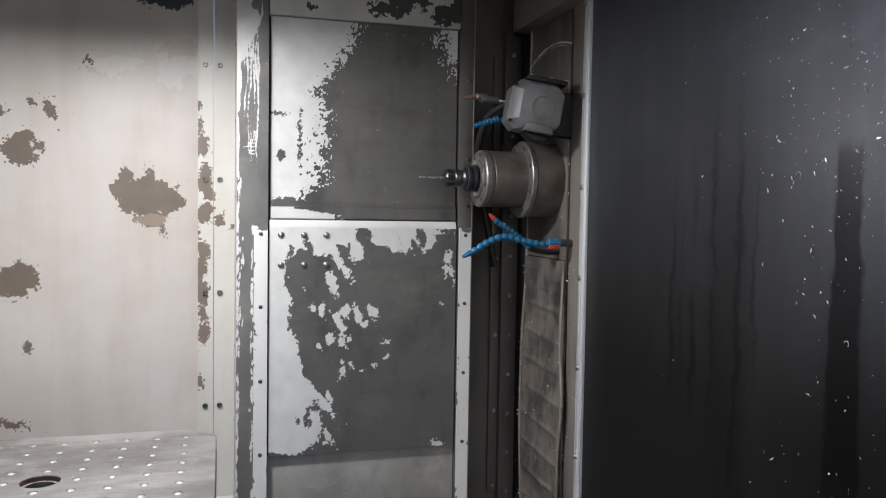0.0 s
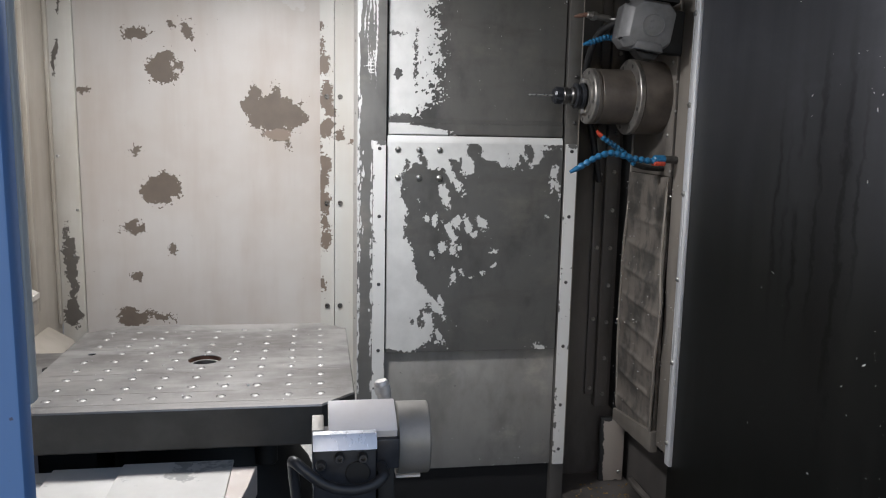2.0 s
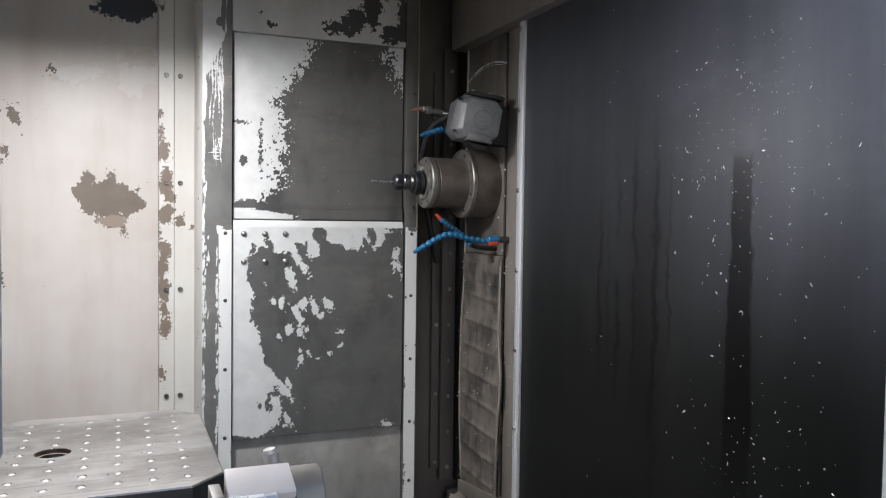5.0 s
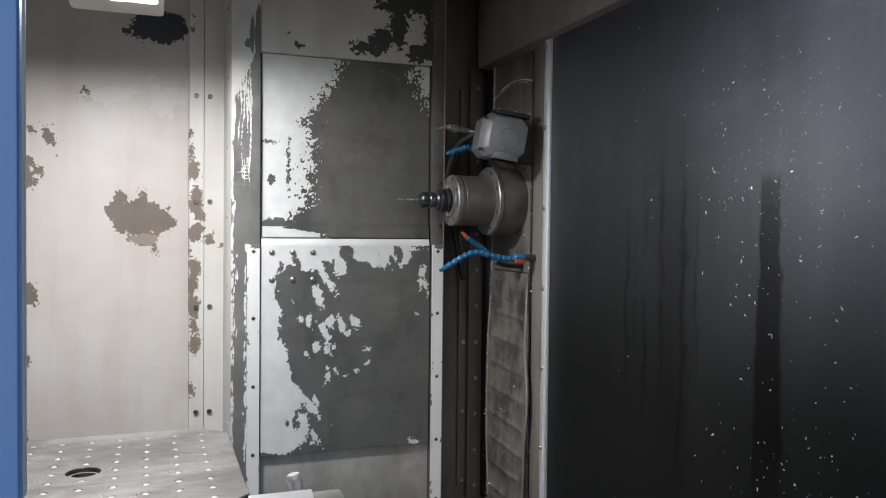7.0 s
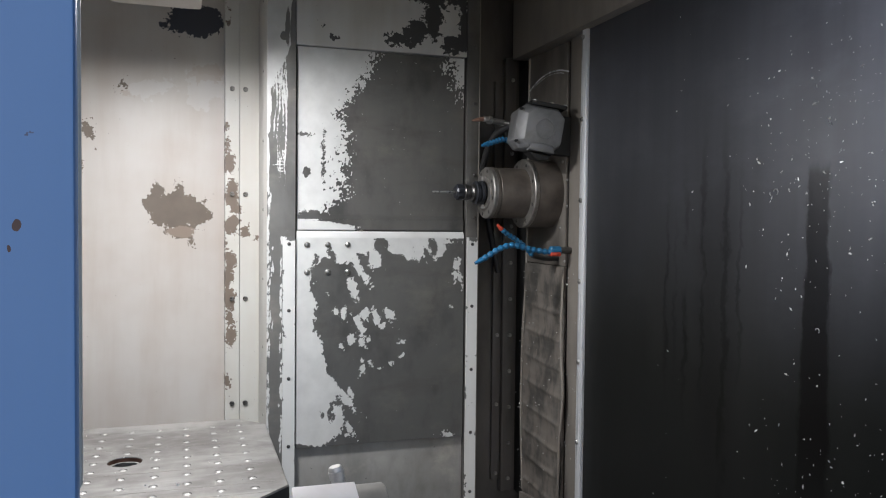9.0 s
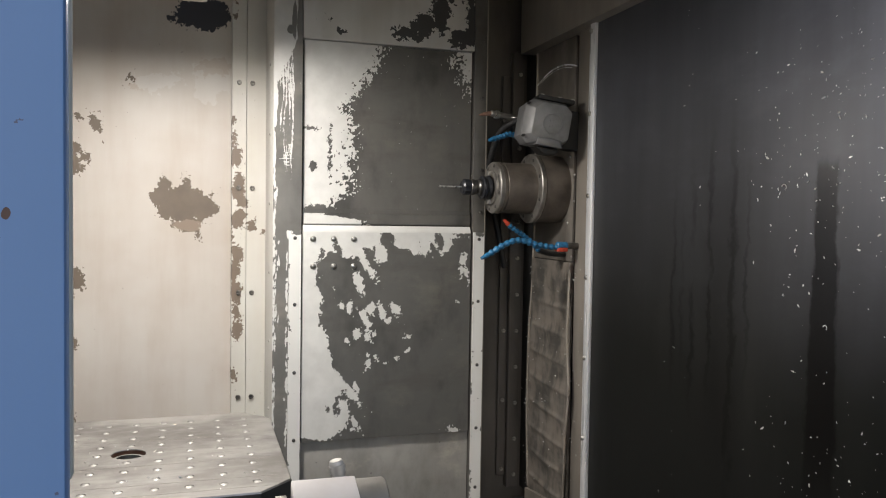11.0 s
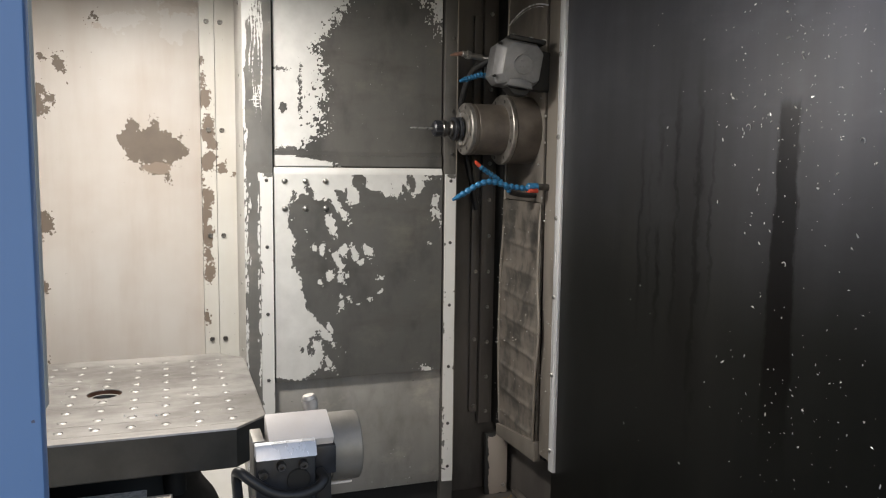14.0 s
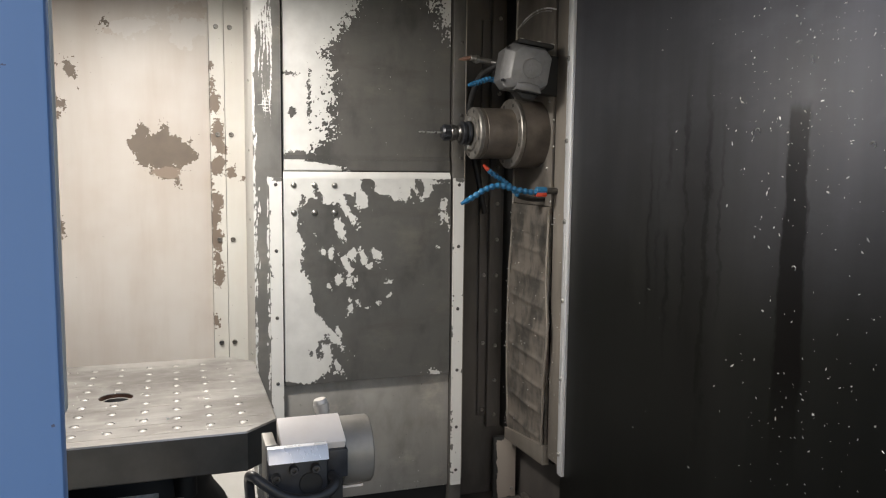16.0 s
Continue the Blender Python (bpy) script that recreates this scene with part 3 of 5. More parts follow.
def wear_field(x, z, flakes, bare=(), reach=0.010, loose=True):
    """Metres inside (+) or outside (-) the ragged flakes, for arrays of places."""
    def sized(rows):
        wx = x + reach * lattice(x, z, 22, 1) + 0.6 * reach * lattice(x, z, 60, 2) + 0.34 * reach * lattice(x, z, 150, 3)
        wz = z + reach * lattice(x, z, 22, 4) + 0.6 * reach * lattice(x, z, 60, 5) + 0.34 * reach * lattice(x, z, 150, 6)
        best = np.full(x.shape, -0.1)
        for cx, _, cz, rx, rz, *turn in rows:
            a = radians(turn[0]) if turn else 0.0
            dx, dz = wx - cx, wz - cz
            u, w = dx * math.cos(a) - dz * math.sin(a), dx * math.sin(a) + dz * math.cos(a)
            best = np.maximum(best, (1 - np.hypot(u / rx, w / rz)) * min(rx, rz))
        return best
    grit = 1.0 if loose else 0.22
    f = sized(flakes) + grit * (0.0026 * lattice(x, z, 190, 7) + 0.0022 * lattice(x, z * 0.6, 320, 10))
    if bare:
        f = np.minimum(f, -sized(bare))
    if not loose:
        return f
    # loose crumbs near the flakes
    crumbs = lattice(x, z, 95, 8) + 0.6 * lattice(x, z, 210, 9)
    return np.maximum(f, np.where((f > -0.014) & (crumbs > 1.02), (crumbs - 1.02) * 0.02, -0.1))


def sheet_front(x0, x1, z0, z1, y, thick, step):
    """A sheet whose front is a fine grid."""
    bm = B()
    nx, nz = max(2, round((x1 - x0) / step)), max(2, round((z1 - z0) / step))
    rows = [[bm.verts.new((x0 + (x1 - x0) * i / nx, y, z0 + (z1 - z0) * j / nz)) for i in range(nx + 1)] for j in range(nz + 1)]
    for a, b in zip(rows, rows[1:]):
        for i in range(nx):
            bm.faces.new((a[i], a[i + 1], b[i + 1], b[i]))
    rim = rows[0][:-1] + [r[-1] for r in rows[:-1]] + rows[-1][:0:-1] + [r[0] for r in rows[:0:-1]]
    back = [bm.verts.new((v.co.x, y + thick, v.co.z)) for v in rim]
    for k in range(len(rim)):
        bm.faces.new((rim[k], rim[(k + 1) % len(rim)], back[(k + 1) % len(rim)], back[k]))
    bm.faces.new(back)
    return bm


def wear(ob, flakes, bare=(), reach=0.010, loose=True):
    co = np.empty(len(ob.data.vertices) * 3)
    ob.data.vertices.foreach_get("co", co)
    layer = ob.data.attributes.new("wear", "FLOAT", "POINT")
    layer.data.foreach_set("value", wear_field(co[0::3], co[2::3], flakes, bare, reach, loose).astype(np.float32))
    return ob


def spatter(ob):
    """White paint along one side of the upper plate, breaking up into spatter, and a speckled corner."""
    co = np.empty(len(ob.data.vertices) * 3)
    ob.data.vertices.foreach_get("co", co)
    x, z = co[0::3], co[2::3]
    edge = np.interp(z, (1.503, 1.515, 1.527, 1.54, 1.56, 1.585, 1.69, 1.76, 1.80, 1.815, 1.86, 1.93, 1.98),
                     (0.262, 0.245, 0.150, 0.145, 0.175, 0.214, 0.218, 0.226, 0.205, 0.192, 0.240, 0.288, 0.310))
    crumb = 0.6 * lattice(x, z, 60, 11) + 0.9 * lattice(x, z, 170, 12) + 0.9 * lattice(x, z, 330, 13)
    f = 0.45 * (edge - x) + 0.004 + 0.0135 * crumb * np.clip(1.3 - np.abs(edge - x) * 8, 0.2, 1.0) * np.where(z < 1.535, 0.6, 1.0)
    corner_edge = 0.555 - 0.085 * np.clip((z - 1.83) / 0.12, 0, 1)
    g = np.where(z > 1.81, 0.4 * (x - corner_edge), -0.1) - 0.021 + 0.014 * crumb
    f = np.maximum(f, np.minimum(g, 0.01))
    # a bare scratch, a rubbed band and a dark foot within the white
    for cx, cz, rx, rz in ((0.173, 1.70, 0.003, 0.045), (0.120, 1.755, 0.022, 0.005), (0.128, 1.655, 0.012, 0.012), (0.135, 1.545, 0.024, 0.009)):
        f = np.minimum(f, (np.hypot((x - cx) / rx, (z - cz) / rz) - 1) * min(rx, rz) + 0.004 * crumb)
    layer = ob.data.attributes.new("wear", "FLOAT", "POINT")
    layer.data.foreach_set("value", f.astype(np.float32))
    return ob


# ---- the enclosure ----
wall_north = structure("wall_north", sheet_front(-0.735, -0.069, 0.35, 2.40, Yp, 0.02, 0.003), M_panel,
                       "cream painted sheet-metal wall with flaked brown patches", "wall")
wear(wall_north, PANEL_FLAKES, PANEL_KEPT, 0.009)
strip = structure("trim_1", sheet_front(-0.070, -0.031, 0.35, 2.40, Ys, Yp + 0.02 - Ys, 0.003), M_strip, "white bolted cover strip with flaked paint", "trim")
wear(strip, STRIP_FLAKES, (), 0.006)
bolts(bolt_strip, strip, [(-0.051, Ys, z) for z in (1.899, 1.60, 1.30, 0.998, 0.70)], FRONT)
strip_b = structure("trim_2", sheet_front(-0.0295, 0.024, 0.35, 2.40, Ys + 0.001, Yp + 0.019 - Ys, 0.003), M_strip, "white painted cover strip beside the shutter post", "trim")
wear(strip_b, STRIP_FLAKES, (), 0.006)
bolts(bolt_strip, strip_b, [(-0.014, Ys + 0.001, z) for z in (1.899, 1.60, 1.30, 0.998, 0.70)], FRONT)

bm = B()
box(bm, (-0.800, 2.190, 0.35), (-0.737, Yp + 0.02, 2.40), 0.002)
corner = structure("trim_3", bm, M_corner, "stained cream corner strip with brown rust streaks", "trim")
bolts(bolt_small, corner, [(-0.79, 2.19, 1.42), (-0.745, 2.19, 1.27), (-0.76, 2.19, 1.14)], FRONT)

# post beside the shutter
post_w = structure("pillar_1", box(B(), (0.024, Yd + 0.0035, 0.35), (0.097, Yp + 0.02, 2.40), 0.001), M_post, "worn post, white paint rubbed to dark grey", "post")
random.seed(21)
rubbed = [(0.050, Yd, 2.14, 0.060, 0.20), (0.040, Yd, 1.96, 0.030, 0.05), (0.033, Yd, 1.93, 0.014, 0.06)]
for k in range(26):
    rubbed.append((0.024 + abs(random.gauss(0, 0.003)), Yd, random.uniform(1.68, 1.96), random.uniform(0.003, 0.006), random.uniform(0.015, 0.05)))
for k in range(30):
    z = 1.97 - abs(random.gauss(0, 0.11))
    rubbed.append((random.uniform(0.034, 0.078), Yd, z, random.uniform(0.0006, 0.0022), random.uniform(0.015, 0.07), random.uniform(-3, 4)))
for k in range(5):
    rubbed.append((0.060, Yd, 1.655 + 0.008 * k, random.uniform(0.006, 0.017), 0.0012, random.uniform(-6, 6)))
    rubbed.append((0.052 + 0.005 * k, Yd, 1.69, 0.0012, random.uniform(0.015, 0.045), random.uniform(-6, 12)))
for k in range(70):
    z = random.gauss(1.36, 0.12)
    rubbed.append((0.0245 + abs(random.gauss(0, 0.007)), Yd, z, random.uniform(0.0008, 0.0026), random.uniform(0.003, 0.014)))
for k in range(46):
    z = random.uniform(0.60, 1.66)
    rubbed.append((0.0245 + abs(random.gauss(0, 0.0022)), Yd, z, random.uniform(0.0010, 0.0030), random.uniform(0.005, 0.022)))
for k in range(40):
    rubbed.append((0.063 - abs(random.gauss(0, 0.003)), Yd, random.uniform(0.6, 1.48), random.uniform(0.0012, 0.004), random.uniform(0.004, 0.016)))
kept_dark = [(0.092, Yd, 2.02, 0.009, 0.09), (0.076, Yd, 2.03, 0.006, 0.05), (0.085, Yd, 1.93, 0.012, 0.05), (0.066, Yd, 2.005, 0.010, 0.012)]
face = part("front_face", sheet_front(0.024, 0.097, 0.50, 2.30, Yd, 0.003, 0.0015), M_postfront, post_w, "dark grey face with rubbed white flecks")
wear(face, rubbed, kept_dark, 0.002, False)
bolts(bolt_small, post_w, [(0.024, 1.99, 0.62 + 0.187 * k) for k in range(9)], WEST)
post_e = structure("pillar_2", box(B(), (0.5745, Yd + 0.002, 0.35), (0.611, 2.028, 2.40), 0.0006), M_pillar, "dark grey oily sheet-metal post", "post")
part("edge", box(B(), (0.6095, Yd - 0.0008, 0.60), (0.6125, Yd + 0.006, 2.40), 0.0006), M_flange, post_e, "rubbed bright sheet edge")
bolts(bolt_dark, post_e, [(0.598, Yd, z) for z in (2.02, 1.86, 1.66, 1.54)], FRONT)
structure("wall_header", box(B(), (0.0985, Yd + 0.002, 1.988), (0.573, Yd + 0.03, 2.40), 0.002), M_header,
          "white sheet above the shutter, blotched with black grime", "wall")

# shutter: two plates that meet, on two white rails
shutter = thing("shutter_door", (0.335, Yd, 0.58), "closed grey sheet-metal shutter with flaked white paint", "door")
up = part("upper_plate", sheet_front(0.103, 0.569, 1.478, 1.986, Yd + 0.014, 0.012, 0.002), M_upper, shutter, "dark grey plate, speckled white paint on one side")
spatter(up)
lip = part("lip", sheet_front(0.104, 0.568, 1.503, 1.531, Yd + 0.005, 0.0088, 0.002), M_upper, up)
spatter(lip)
part("lip_slope", prism(B(), [(Yd + 0.0138, 1.5315), (Yd + 0.0052, 1.5315), (Yd + 0.0138, 1.543)], 0.104, 0.568, "x"), M_slate, up, "bevelled grey lip edge")
low = part("lower_plate", sheet_front(0.100, 0.570, 0.920, 1.481, Yd + 0.001, 0.011, 0.003), M_lower, shutter, "dark grey plate with islands of white paint")
wear(low, EDGE_PAINT + SIDE_PAINT + ISLANDS + SPECKS, BARE, 0.006)
bm = B()
prism(bm, [(Yd + 0.0015, 1.4805), (Yd + 0.001, 1.487), (Yd + 0.008, 1.499), (Yd + 0.013, 1.4805)], 0.101, 0.569, "x")
part("top_edge", bm, M_rail, low, "white bevelled top edge")
bolts(bolt_mesh("bolt", 0.0078, 0.0065, M_bolt, False), low, [(x, Yd + 0.001, z) for x in (0.128, 0.183, 0.237) for z in (1.463, 1.390)], FRONT)
# added black strips that keep light out of the slits round the shutter
for k, (lo, hi) in enumerate((((0.0975, Yd + 0.030, 0.60), (0.116, Yd + 0.040, 2.40)), ((0.556, Yd + 0.030, 0.60), (0.5735, Yd + 0.040, 2.40)),
                             ((0.116, Yd + 0.031, 1.965), (0.556, Yd + 0.040, 2.40)), ((0.0975, Yd + 0.030, 0.578), (0.5735, Yd + 0.040, 0.599)),
                             ((0.1165, Yd + 0.030, 0.600), (0.5555, Yd + 0.040, 0.96)))):
    structure("slit_blocker_%d" % (k + 1), box(B(), lo, hi), M_gap, "added black strip that blocks the slits round the shutter", "channel")
part("base_plate", box(B(), (0.097, Yd + 0.015, 0.578), (0.574, Yd + 0.027, 0.9195), 0.002), M_base, shutter, "plain dark grey base plate")
for x0, x1, z0, name in ((0.064, 0.096, 0.60, "rail"), (0.576, 0.607, 0.585, "rail")):
    r = part("rail", sheet_front(x0, x1, z0, 1.484, Yd - 0.008, 0.0072, 0.003), M_railworn, shutter, "white painted guide rail")
    chipped = [((x0 + x1) / 2 + 0.004, Yd, 1.480, 0.014, 0.008)]
    for k in range(12):
        chipped.append((random.choice((x0, x0, x1)) + random.gauss(0, 0.0008), Yd, random.uniform(z0, 1.47), random.uniform(0.001, 0.0038), random.uniform(0.003, 0.013)))
    wear(r, chipped, (), 0.003)
    bolts(bolt_dark, r, [((x0 + x1) / 2, Yd - 0.008, z) for z in (1.465, 1.29, 1.11, 0.93, 0.76, 0.63)], FRONT)

# below the shutter and the far corner
bm = B()
prism(bm, [(2.128, 0.75), (2.128, 0.73), (1.60, 0.46), (1.58, 0.47)], -0.24, 0.022, "x")
structure("chute", bm, M_post, "cream painted sloping chip chute below the pallet", "chute")
bm = B()
box(bm, (0.613, 1.80, 0.44), (0.836, 2.028, 0.487), 0.003)
structure("chip_ledge", bm, M_dark, "oily grey ledge strewn with brass-coloured swarf", "ledge")
structure("wall_plinth", box(B(), (0.097, Yd + 0.03, 0.20), (0.611, Yd + 0.05, 0.576)), M_gap, "black oily sheet below the shutter", "wall")
recess = structure("wall_recess", box(B(), (0.60, 2.03, 0.20), (0.90, 2.05, 2.40)), M_dark, "dark oily recess wall beside the column", "wall")
ang = part("angle_strip", box(B(), (0.708, 2.016, 0.742), (0.734, 2.029, 1.95), 0.002), M_dark, recess)
bolts(bolt_mid, ang, [(0.722, 2.016, 0.761 + 0.212 * k) for k in range(5)], FRONT)
bm = B()
box(bm, (0.7345, 2.006, 0.707), (0.772, 2.029, 2.02), 0.002)
box(bm, (0.7345, 2.002, 0.707), (0.740, 2.0058, 2.02), 0.001)
ang = part("angle_strip", bm, M_dark, recess)
bolts(bolt_mid, ang, [(0.759, 2.006, 0.745 + 0.110 * k) for k in range(12)], FRONT)
bm = B()
box(bm, (0.79, 1.945, 0.70), (0.80, 2.03, 2.40))
structure("column_slot", bm, M_gap, "black gap beside the column cover", "gap")
bm = B()
box(bm, (0.746, 1.965, 0.4875), (0.820, 1.980, 0.685), 0.002)
bracket = thing("mounting_bracket", (0.79, 1.97, 0.4875), "brown-grey mounting plate with chipped edges below the column", "bracket")
plate = part("plate", bm, painted("bracket_paint", (0.36, 0.315, 0.275), (0.27, 0.235, 0.20), (0.02, 0.02, 0.02), [
    (0.746, 1.97, 0.60, 0.010, 0.1), (0.750, 1.97, 0.50, 0.008, 0.05), (0.765, 1.97, 0.69, 0.03, 0.015), (0.79, 1.97, 0.484, 0.03, 0.006)], amp=1.2, scale=70, warp=0.02), bracket)
bolts(bolt_mid, plate, [(0.807, 1.965, 0.515)], FRONT)

part("standoff", box(B(), (0.77, 1.981, 0.4875), (0.81, 2.0295, 0.66), 0.002), M_dark, bracket)
gutter = thing("drain_ledge", (0.83, 1.84, 0.52), "grey steel ledge at the foot of the column", "ledge")
part("sheet", box(B(), (0.822, 1.80, 0.500), (0.838, 1.93, 0.512), 0.002), M_cover, gutter)
part("web", box(B(), (0.830, 1.81, 0.4875), (0.838, 1.92, 0.4995), 0.001), M_dark, gutter)

# ---- tool chamber behind the shutter ----
M_chamber = painted("chamber_grey_paint", (0.36, 0.39, 0.40), (0.20, 0.21, 0.21), (0.08, 0.08, 0.08), stain_amount=1.0, rough=0.45, smudge=0.3)
YB = 2.60
WX0, WX1, WZ0, WZ1 = 0.49, 0.73, 1.127, 1.727
bm = B()
for lo, hi in (((0.03, YB, 0.95), (WX0, YB + 0.02, 2.40)), ((WX1, YB, 0.95), (0.92, YB + 0.02, 2.40)), ((WX0, YB, 0.95), (WX1, YB + 0.02, WZ0)), ((WX0, YB, WZ1), (WX1, YB + 0.02, 2.40))):
    box(bm, lo, hi)
back = structure("wall_chamber_back", bm, M_chamber, "grey painted rear wall of the tool chamber, oil stained", "wall")
strip_c = part("cover_strip", box(B(), (0.345, YB - 0.006, 0.96), (0.385, YB - 0.0005, 2.39), 0.001), M_chamber, back)
bolts(bolt_dark, strip_c, [(0.37, YB - 0.006, z) for z in (1.34, 1.80, 2.05)], FRONT)
part("seam_bar", box(B(), (0.386, YB - 0.005, 1.868), (0.91, YB - 0.0005, 1.878), 0.001), M_gap, back)
structure("wall_chamber_west", box(B(), (0.026, 2.225, 0.95), (0.046, YB - 0.001, 2.40)), M_chamber, "grey painted side wall of the tool chamber", "wall")
structure("wall_chamber_east", box(B(), (0.90, 2.055, 0.95), (0.92, YB - 0.001, 2.40)), M_chamber, "grey painted side wall of the tool chamber", "wall")
structure("chamber_floor", box(B(), (0.0975, 2.055, 0.93), (0.92, YB + 0.02, 0.949)), M_dark, "oily dark floor of the tool chamber", "floor")


window_c = tagged(new("window_2"), "rear chamber window with rounded corners and tinted pane", "window", kind="structure")
window_c.matrix_basis = Matrix.Translation((0.61, YB, WZ0))
part("window_frame", frame_ring(B(), round_rect(WX0 - 0.02, WX1 + 0.02, WZ0 - 0.02, WZ1 + 0.02, 0.05), round_rect(WX0 + 0.002, WX1 - 0.002, WZ0 + 0.002, WZ1 - 0.002, 0.04), YB - 0.008, YB - 0.0005, "y"), M_chamber, window_c)
pane_c = part("pane", box(B(), (WX0 + 0.0005, YB + 0.006, WZ0 + 0.0005), (WX1 - 0.0005, YB + 0.011, WZ1 - 0.0005)), M_glass, window_c, "tinted blue-grey pane")
pane_c.visible_shadow = False

arm = thing("tool_change_arm", (0.70, 2.33, 1.42), "black double-ended tool change arm, wet with swarf", "tool changer")
part("bar", prism(B(), [(2.30, 1.10), (2.36, 1.10), (2.375, 1.30), (2.385, 1.42), (2.375, 1.54), (2.36, 1.74), (2.30, 1.74), (2.285, 1.54), (2.275, 1.42), (2.285, 1.30)], 0.575, 0.605, "x", 0.004), M_setdark, arm)
part("shaft", rod(B(), (0.605, 2.33, 1.42), (0.72, 2.33, 1.42), 0.032, 0.002, 28), M_rim, arm, "bright steel shaft")
part("hub", lathe(B(), (0.575, 2.33, 1.42), (0.5, 2.33, 1.42), [(0, 0), (0, 0.055), (0.012, 0.055), (0.018, 0.045), (0.018, 0)], 32), M_setdark, arm)
part("gearbox", box(B(), (0.72, 2.20, 1.24), (0.899, 2.46, 1.60), 0.012), M_gap, arm, "black gearbox housing")
for z, up_way in ((1.10, -1), (1.74, 1)):
    jaw = part("gripper", box(B(), (0.560, 2.285, z - 0.03), (0.574, 2.375, z + 0.03), 0.004), M_setdark, arm)
    for y in (2.292, 2.368):
        part("finger", prism(B(), [(y - 0.009, z), (y + 0.009, z), (y + 0.007, z + up_way * 0.055), (y - 0.007, z + up_way * 0.055)], 0.560, 0.590, "x", 0.002), M_setdark, jaw)
    bolts(bolt_mid, jaw, [(0.560, 2.305, z), (0.560, 2.355, z)], WEST)
pot = thing("tool_pot", (0.80, 2.33, 1.10), "black magazine tool pot on a cream bracket", "tool magazine")
part("bracket", box(B(), (0.74, 2.24, 0.9495), (0.898, 2.42, 1.02), 0.004), M_cream, pot, "cream painted bracket")
part("socket", lathe(B(), (0.74, 2.33, 1.075), (0.86, 2.33, 1.075), [(0, 0.028), (0, 0.05), (0.008, 0.054), (0.10, 0.054), (0.11, 0.045), (0.11, 0)], 28), M_setdark, pot)
junction = thing("junction_box", (0.14, 2.48, 1.10), "black junction box on the chamber wall", "box")
part("case", box(B(), (0.048, 2.44, 1.12), (0.16, 2.52, 1.31), 0.008), M_gap, junction)
part("lid", box(B(), (0.1605, 2.445, 1.13), (0.168, 2.515, 1.30), 0.003), M_cable, junction)
loop = thing("hanging_cable", (0.16, 2.53, 1.12), "black cable hanging in a loop below the chamber window", "cable")
part("sleeve", tube(B(), spline([(0.10, 2.50, 1.12), (0.14, 2.54, 1.03), (0.24, 2.56, 0.985), (0.36, 2.57, 1.0), (0.44, 2.58, 1.06), (0.475, 2.585, 1.12)]), 0.007), M_cable, loop)

# ---- column side: cover, flange, trim, black sheet ----
XW = 0.775
cover = thing("column_cover", (0.79, 1.80, 0.71), "brushed steel column cover with pressed ribs", "machine cover")
bm = B()
box(bm, (0.786, 1.700, 1.412), (0.796, 1.940, 2.03), 0.002)
upper_cov = part("upper_sheet", bm, plain("oily_brown_sheet", (0.20, 0.18, 0.16), 0.38, 0.3, 0.4, 9.0, 0.08, (1, 1, 0.4)), cover, "brown-grey sheet behind the spindle")
bolts(bolt_small, upper_cov, [(0.786, y, 1.425) for y in (1.70, 1.77, 1.85)], WEST)
bolts(bolt_small, upper_cov, [(0.786, 1.80 - 0.115 * math.cos(a), 1.607 + 0.118 * math.sin(a)) for a in (-0.9, -0.3, 0.3, 0.8)], WEST)
for r, a0, a1, thick in ((0.338, 72, 116, 0.0024), (0.331, 76, 110, 0.0009)):
    bm = B()
    tube(bm, [Vector((0.7862, 1.80 - r * math.cos(radians(a0 + (a1 - a0) * k / 14)), 1.607 + r * math.sin(radians(a0 + (a1 - a0) * k / 14)))) for k in range(15)], thick, 6)
    part("rub_mark", bm, M_alu, upper_cov, "bright curved rub mark")
# lower sheet with faint pressed ribs and shallow fields between them, dented along its edge
bm = B()
nz, ny, pitch = 240, 24, 0.0745
z0, z1 = 0.728, 1.409
grid = []
for i in range(nz + 1):
    t = i / nz
    row = []
    for k in range(ny + 1):
        s = k / ny
        z = z0 + (z1 - z0) * t + 0.030 * (0.5 - s) * (1 - t)
        lean = z - 0.012 * (s - 0.5)
        phase = ((lean - z0) / pitch) % 1.0
        ribbed_here = 1.0 if lean < 1.33 else 0.15
        ridge = 0.0036 * math.exp(-((phase - 0.5) / 0.10) ** 2)
        dish = 0.0024 * math.sin(math.pi * ((phase + 0.5) % 1.0)) ** 2 * abs(math.sin(math.pi * (s * 2.6 + 0.2)))
        flat = min(1.0, min(s, 1 - s) * 9)
        bow = 0.010 * math.sin(math.pi * min(1, t * 1.25)) ** 2
        near_edge = np.interp(z, (0.72, 0.80, 0.94, 1.065, 1.14, 1.22, 1.41), (1.702, 1.700, 1.682, 1.662, 1.672, 1.684, 1.694))
        y = near_edge + (1.944 - near_edge) * s
        x = 0.780 - (ridge - dish) * flat * ribbed_here - bow * (1 - 0.5 * s) + 0.003 * noise.noise(Vector((s * 3, t * 7, 0)))
        row.append(bm.verts.new((x, y, z)))
    grid.append(row)
for a, b in zip(grid, grid[1:]):
    for k in range(ny):
        bm.faces.new((a[k], a[k + 1], b[k + 1], b[k]))
box(bm, (0.784, 1.700, 0.700), (0.792, 1.938, 1.410))
part("ribbed_sheet", bm, M_ribbed, cover, "dented brushed steel sheet with faint pressed ribs")
bm = B()
tube(bm, spline([(0.774, 1.698, 0.745), (0.767, 1.680, 0.93), (0.764, 1.659, 1.07), (0.768, 1.680, 1.21), (0.776, 1.690, 1.36), (0.778, 1.692, 1.41)]), 0.0035, 8)
part("edge_bead", bm, M_flange, cover)
bm = B()
